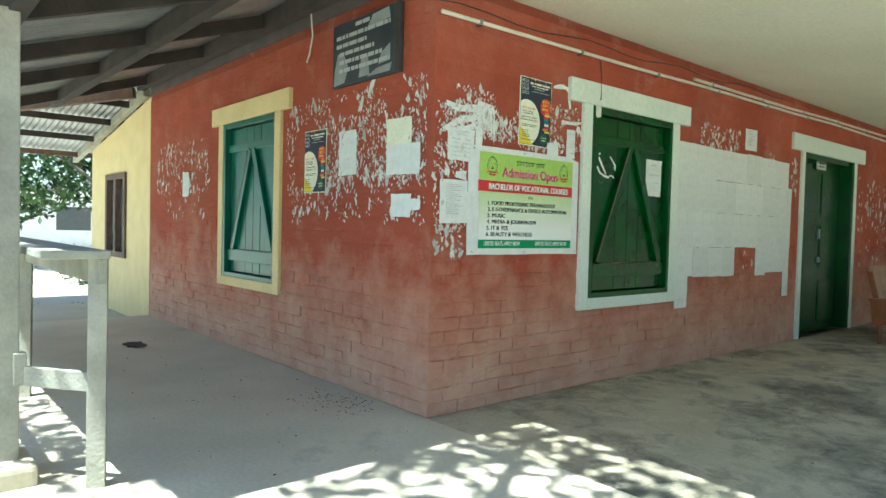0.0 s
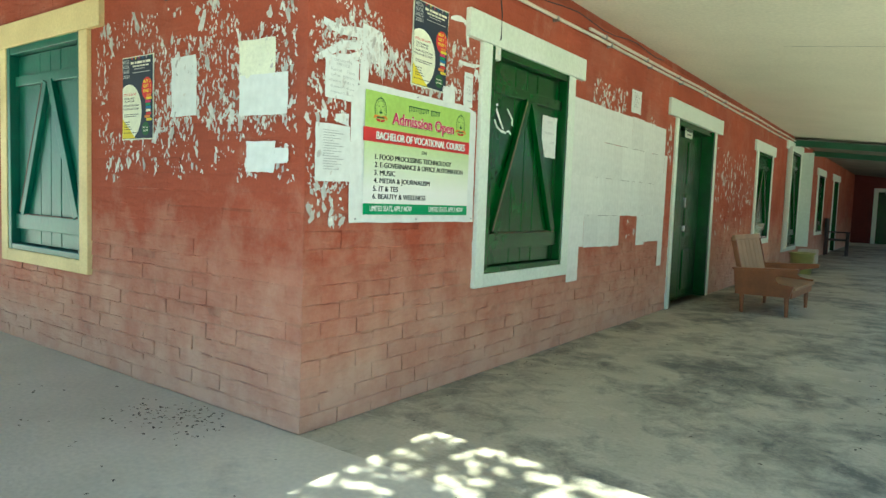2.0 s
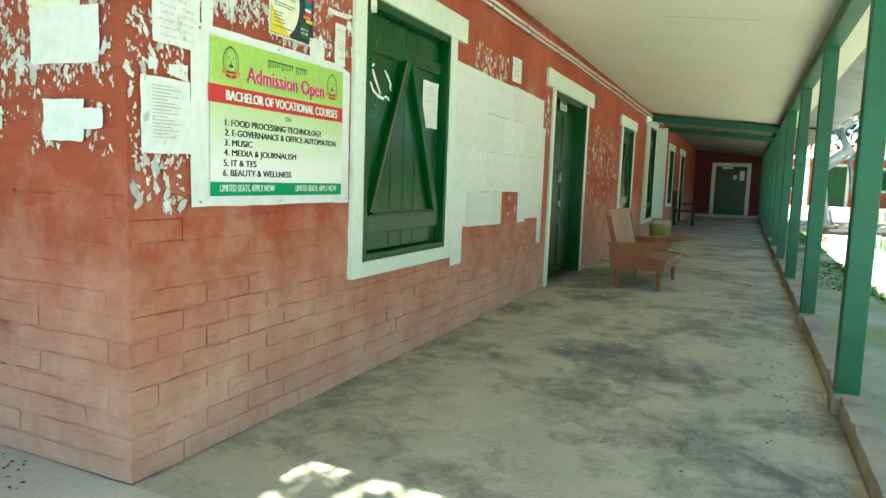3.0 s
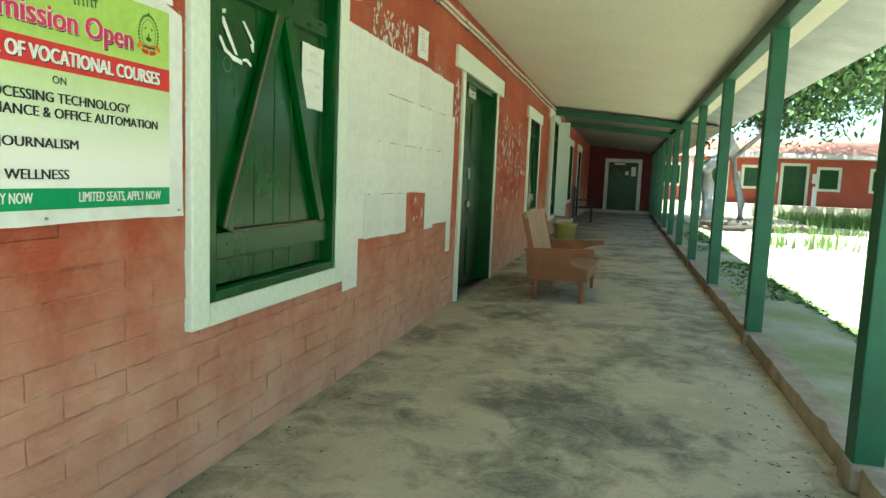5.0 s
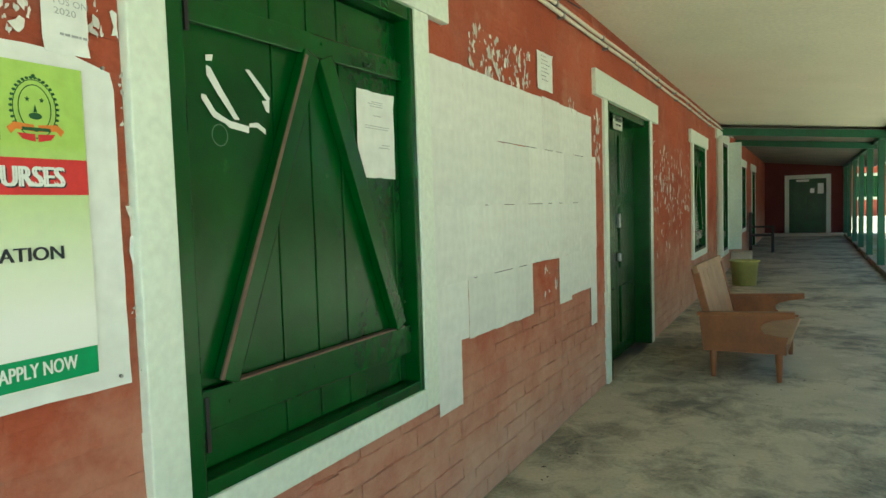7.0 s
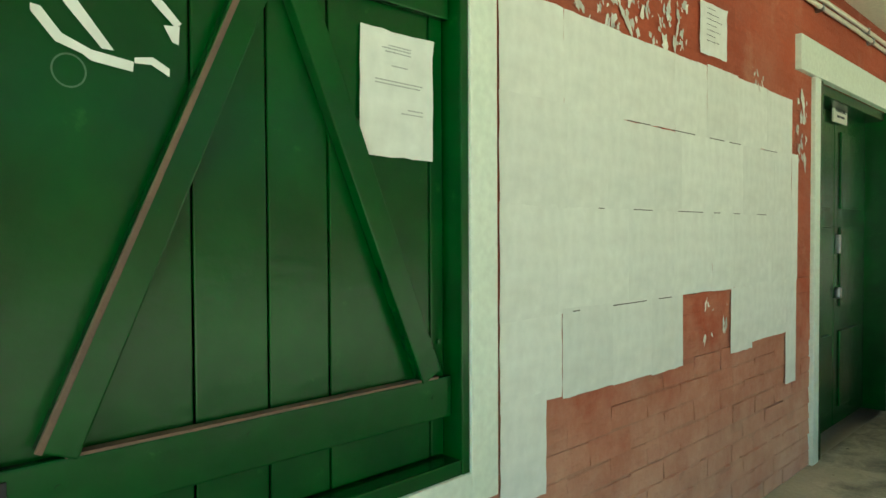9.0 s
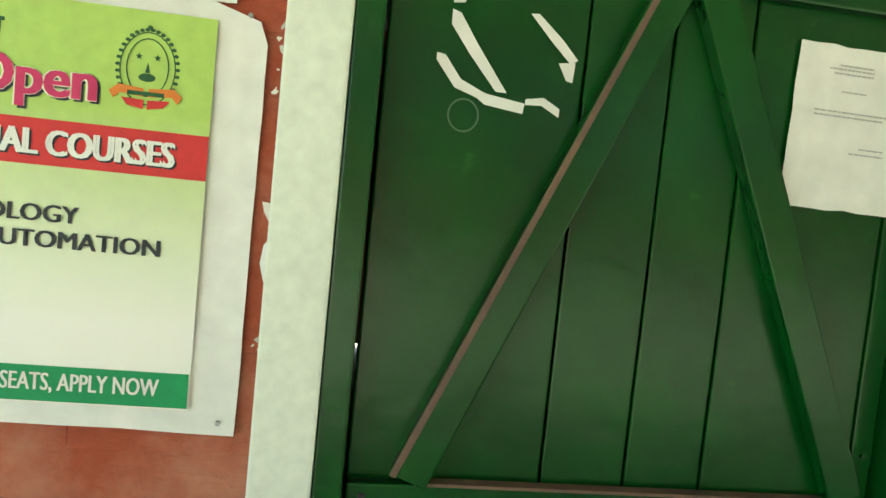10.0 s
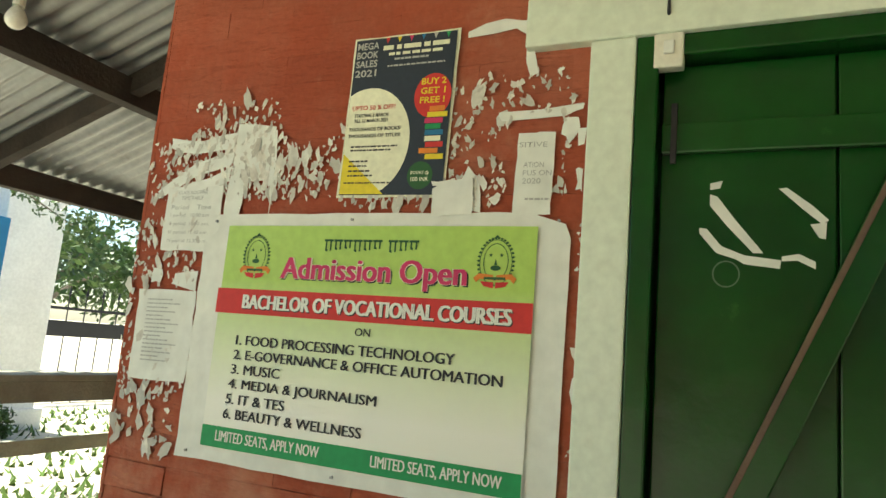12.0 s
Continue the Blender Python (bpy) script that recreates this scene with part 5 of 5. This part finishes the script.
for k in range(26):
    x = -5.2 - 0.34 * k
    part("bar", tube([(x, -9, -0.12), (x, -9, 1.75), (x, -9, 1.76), (x, -9, 1.9)], [0.012, 0.012, 0.03, 0.002], 6), IRON, fe)

fb = thing("pale_building", "pale low building beyond the trees", "building", (-26, 2, -0.2))
part("wall", soft_box(-3, 0, -8, 8, 0, 2.4, 0.02), WHITEW, fb)
part("roof", soft_box(-3.4, 0.5, -8.4, 8.4, 2.4, 2.6, 0.02), TIN, fb)
for k in range(6):
    wdw = part("window", soft_box(-0.02, 0.03, -6.8 + 2.5 * k, -5.6 + 2.5 * k, 0.9, 1.8, 0.01), GLASS, fb)

# ---- courtyard ----
hs = thing("courtyard_block", "single-storey red classroom block with a tin roof", "building", (0, 34.0, 0))
part("wall", soft_box(2.75, 26.0, 0.0, 0.25, 0.45, 2.75, 0.01), REDPL, hs)
part("plinth", soft_box(2.7, 26.0, -1.2, 0.0, -0.15, 0.45, 0.02), CONC_L, hs)
part("eave", soft_box(2.6, 26.2, -1.3, 0.3, 2.62, 2.80, 0.02), WHITEW, hs)
rb = bmesh.new()
v = [rb.verts.new(p) for p in ((2.6, -1.3, 2.80), (26.2, -1.3, 2.80), (26.2, 3.0, 3.65), (2.6, 3.0, 3.65), (2.6, 3.0, 2.8), (26.2, 3.0, 2.8))]
for q in ((0, 1, 2, 3), (3, 2, 5, 4), (0, 3, 4), (1, 5, 2), (0, 4, 5, 1)):
    rb.faces.new([v[i] for i in q])
part("roof", rb, TINRED, hs)
for x, kind in ((3.6, 0), (5.6, 1), (7.3, 0), (9.1, 1), (10.55, 0), (12.75, 0), (14.8, 1), (16.4, 0), (18.6, 0), (20.4, 1), (22.0, 0)):
    w, z0, z1 = (0.62, 0.45, 2.42) if kind else (0.52, 1.15, 2.28)
    o = part("door" if kind else "window", soft_box(x - w, x + w, -0.03, -0.002, z0, z1, 0.004), MINT, hs)
    part("leaf" if kind else "shutter", soft_box(x - w + 0.13, x + w - 0.13, -0.045, -0.031, z0 + (0.0 if kind else 0.12), z1 - 0.13, 0.004), GREEN, o)
for x, z in ((8.25, 1.5), (10.0, 1.5), (6.6, 1.5)):
    part("notice", soft_box(x - 0.14, x + 0.14, -0.02, -0.003, z, z + 0.45, 0.003), WHITE, hs)
for x in (4.4, 9.75, 15.5, 21.0):
    part("post", soft_box(x - 0.08, x + 0.08, -1.15, -1.0, 0.45, 1.35 if x == 9.75 else 2.62, 0.01), WHITEW, hs)
lg = random.Random(14)
for k in range(16):
    l = thing("log", "weathered log lying in the courtyard rubble", "log", (4.8 + lg.uniform(-0.9, 1.4), 19.2 + lg.uniform(-1.9, 1.9), -0.12 + 0.08 + 0.09 * (k % 3)), lg.uniform(0, 180), group="logs in the courtyard")
    part("timber", tube([(-lg.uniform(0.5, 1.1), 0, 0), (0, 0.03, 0.01), (lg.uniform(0.5, 1.1), 0, 0)], 0.08, 9), WOOD_D if k % 2 else BARK, l)
for k in range(2):
    st_ = thing("concrete_slab", "low broken concrete slab in the courtyard", "slab", (4.6 + 1.7 * k, 16.5 + 0.6 * k, -0.12), 4)
    part("slab", soft_box(-0.9, 0.9, -0.35, 0.35, 0, 0.22, 0.03), CONC_L, st_)
# far side of the courtyard: unseen block and trees added to cut low sky
sb = thing("side_block", "plain red block out of view, added to cut low sky", "building", (15.5, 0, 0))
part("wall", soft_box(0.0, 0.3, -4.0, 31.0, -0.15, 2.8, 0.01), REDPL, sb)
part("roof", beam((1.2, -4.5, 3.2), (1.2, 31.5, 3.2), 4.0, 0.2), TINRED, sb)
for k in range(6):
    part("window", soft_box(-0.03, -0.002, -1.5 + 5.5 * k, -0.4 + 5.5 * k, 0.9, 2.0, 0.004), GREEN, sb)
for k, (x, y) in enumerate(((19.5, 2.0), (20.0, 9.0), (19.0, 16.0), (20.5, 23.0), (19.0, -5.0))):
    tree("boundary_tree", (x, y, -0.12), 10.0, 18, 300, 0.22, 60 + k, "tall leafy tree out of view, added to cut low sky", spread=4.0, lift=0.3)
# back of the corridor block and closing walls
wall("wall_back", "y", -5.5, 0.2, 0.22, END, 0, 3.0, [], REDPL, "plain back wall of the classroom block")
sheet_z("roof_block", [(-5.7, -0.0, 3.05), (0.0, 0.0, 3.05), (0.0, END, 3.05), (-5.7, END, 3.05)], 0.04, TIN, "tin roof over the classroom block", "roof")
sheet_z("roof_corridor", [(0.0, 0.0, 3.02), (0.37, -0.0, 2.95), (0.37, -0.44, 2.95), (3.3, -0.44, 2.30), (3.3, END, 2.30), (0.0, END, 3.02)], 0.02, TIN, "tin roof over the corridor", "roof")
bpy.data.objects["roof_block"].location.z = 0.02

# ---- brickwork ----
BX, BZ = 0.245, 0.0862


def brick_shape(length, seed, tight=False):
    """A brick with slightly uneven faces. tight: its joints are filled with paint."""
    r = random.Random(seed)
    JOINT = 0.0 if tight else 0.005
    wob = 0.16 if tight else 1.5
    me = bpy.data.meshes.new("brick")
    bm = bmesh.new()
    vs = box(bm, r.uniform(0, 0.003), length - (0.006 if seed % 5 == 0 and not tight else -0.002), 0.0, 0.012, 0, BZ - JOINT - (r.uniform(0.0, 0.006) if seed % 3 == 0 and not tight else 0.0))
    for v in vs:
        v.co.x += r.uniform(-0.0015, 0.0015)
        v.co.z += r.uniform(-0.0026, 0.0026) * wob
        if v.co.y < 0.005:
            v.co.y += r.uniform(-0.0015, 0.0038) * wob
            v.co.x += (0.002 if v.co.x < 0.02 else -0.002) * (0.6 if seed % 5 == 0 else 0.0)
            v.co.z += (0.0015 if v.co.z < 0.02 else -0.0015) * wob
    bmesh.ops.recalc_face_normals(bm, faces=bm.faces[:])
    bm.to_mesh(me)
    bm.free()
    me.materials.append(RED)
    return me


def brickwork(host, m, length, height, holes, near):
    """Courses of painted brick on a wall: single bricks in the near stretch, the rest joined."""
    shapes = [brick_shape(BX, k) for k in range(12)]
    filled = [brick_shape(BX, 40 + k, True) for k in range(12)]
    r = random.Random(77)
    rest_v, rest_f = [], []
    count = 0
    for row in range(int(height / BZ)):
        z = row * BZ
        u = -BX / 2 * (row % 2)
        while u < length:
            a, b = max(u, 0.0), min(u + BX, length)
            pieces = [(a, b)]
            for h0, h1, z0, z1 in holes:
                if z + BZ - 0.003 > z0 + 0.005 and z < z1 - 0.005:
                    nxt = []
                    for p, q in pieces:
                        if q <= h0 or p >= h1:
                            nxt.append((p, q))
                        else:
                            if p < h0:
                                nxt.append((p, h0))
                            if q > h1:
                                nxt.append((h1, q))
                    pieces = nxt
            for p, q in pieces:
                if q - p < 0.03:
                    continue
                me = (filled if z > 0.62 + 0.40 * noise.noise(Vector((p * 1.3, z * 2, 3.0))) + (0.5 if r.random() < 0.08 else 0.0) else shapes)[r.randrange(12)]
                f = (q - p) / BX
                mat = m @ Matrix.Translation((p, r.uniform(-0.0018, 0.0018) * (0.12 if z > 0.8 else 1.0), z + r.uniform(-0.0016, 0.0016) * (0.1 if z > 0.8 else 1.0))) @ pose(0, 0, 0, r.uniform(-2.0, 0.6) * (0.06 if z > 0.8 else 1.0), r.uniform(-0.5, 0.5) * (0.06 if z > 0.8 else 1.0), 0) @ Matrix.Diagonal((f, 1, 1, 1))
                if near[0] <= p <= near[1] and near[2] <= z <= near[3] and count < 300:
                    ob = new("brick", me)
                    ob.parent = host
                    ob.matrix_basis = mat
                    count += 1
                else:
                    o = len(rest_v)
                    rest_v += [tuple(mat @ v.co) for v in me.vertices]
                    rest_f += [tuple(o + i for i in pl.vertices) for pl in me.polygons]
            u += BX
    rm = bpy.data.meshes.new("brick_courses")
    rm.from_pydata(rest_v, [], rest_f)
    rm.materials.append(RED)
    ob = new("brick_courses", rm)
    ob.parent = host
    ob["kind"] = "stuff"


brickwork(wall_corridor, pose(0, 0, 0, 0, 0, 90), END, 2.66, [(o[0] - 0.02, o[1] + 0.02, o[2] - 0.02, o[3] + 0.02) for o in (W1, D1, W2, W3, W4, W5)], (0.0, 3.4, 0.0, 1.4))
brickwork(wall_veranda, pose(-5.38, 0, 0), 5.38, 2.66, [(WB[0] + 5.38 - 0.02, WB[1] + 5.38 + 0.02, WB[2] - 0.02, WB[3] + 0.02)], (3.06, 5.38, 0.0, 1.4))


def mortar_ledges(host, m, length, top, holes, seed):
    """Lumps and broken ledges of mortar and paint that stand out along the lower courses."""
    r = random.Random(seed)
    verts, faces = [], []
    for row in range(1, int(top / BZ)):
        u = r.uniform(0, 0.3)
        while u < length - 0.3:
            run = r.uniform(0.03, 0.34)
            z = row * BZ - 0.002 + r.uniform(-0.003, 0.003)
            keep = r.random() < 0.85 - 0.6 * z / top and not any(h0 - 0.15 < u + run and u < h1 + 0.15 and z0 - 0.12 < z < z1 + 0.2 for h0, h1, z0, z1 in holes)
            if keep:
                n = max(3, int(run / 0.025))
                ring_ = []
                for k in range(n + 1):
                    x = u + run * k / n
                    e = min(k, n - k) / n
                    h, d = r.uniform(0.003, 0.012) * (0.3 + e), -r.uniform(0.004, 0.017) * (0.25 + e)
                    w = r.uniform(-0.0015, 0.0015)
                    ring_.append([tuple(m @ Vector(c)) for c in ((x, 0.004, z + h + w), (x, d, z + h * 0.3 + w), (x, d * 0.7, z - h * 0.6 + w), (x, 0.004, z - h + w))])
                b = len(verts)
                for q in ring_:
                    verts += q
                for k in range(n):
                    for j in range(3):
                        faces.append((b + k * 4 + j, b + k * 4 + 4 + j, b + k * 4 + 5 + j, b + k * 4 + 1 + j))
            u += run + r.uniform(0.0, 0.16)
    me = bpy.data.meshes.new("mortar_ledges")
    me.from_pydata(verts, [], faces)
    me.materials.append(LIP)
    ob = new("mortar_ledges", me)
    ob.parent = host
    ob["kind"] = "stuff"


mortar_ledges(wall_corridor, pose(0, 0, 0, 0, 0, 90), 9.0, 1.25, [W1, D1, (2.78, 5.12, 0.5, 2.0), (0.27, 1.4, 0.98, 2)], 5)
mortar_ledges(wall_veranda, pose(-5.38, 0, 0), 5.38, 1.25, [(WB[0] + 5.38, WB[1] + 5.38, WB[2], WB[3])], 6)
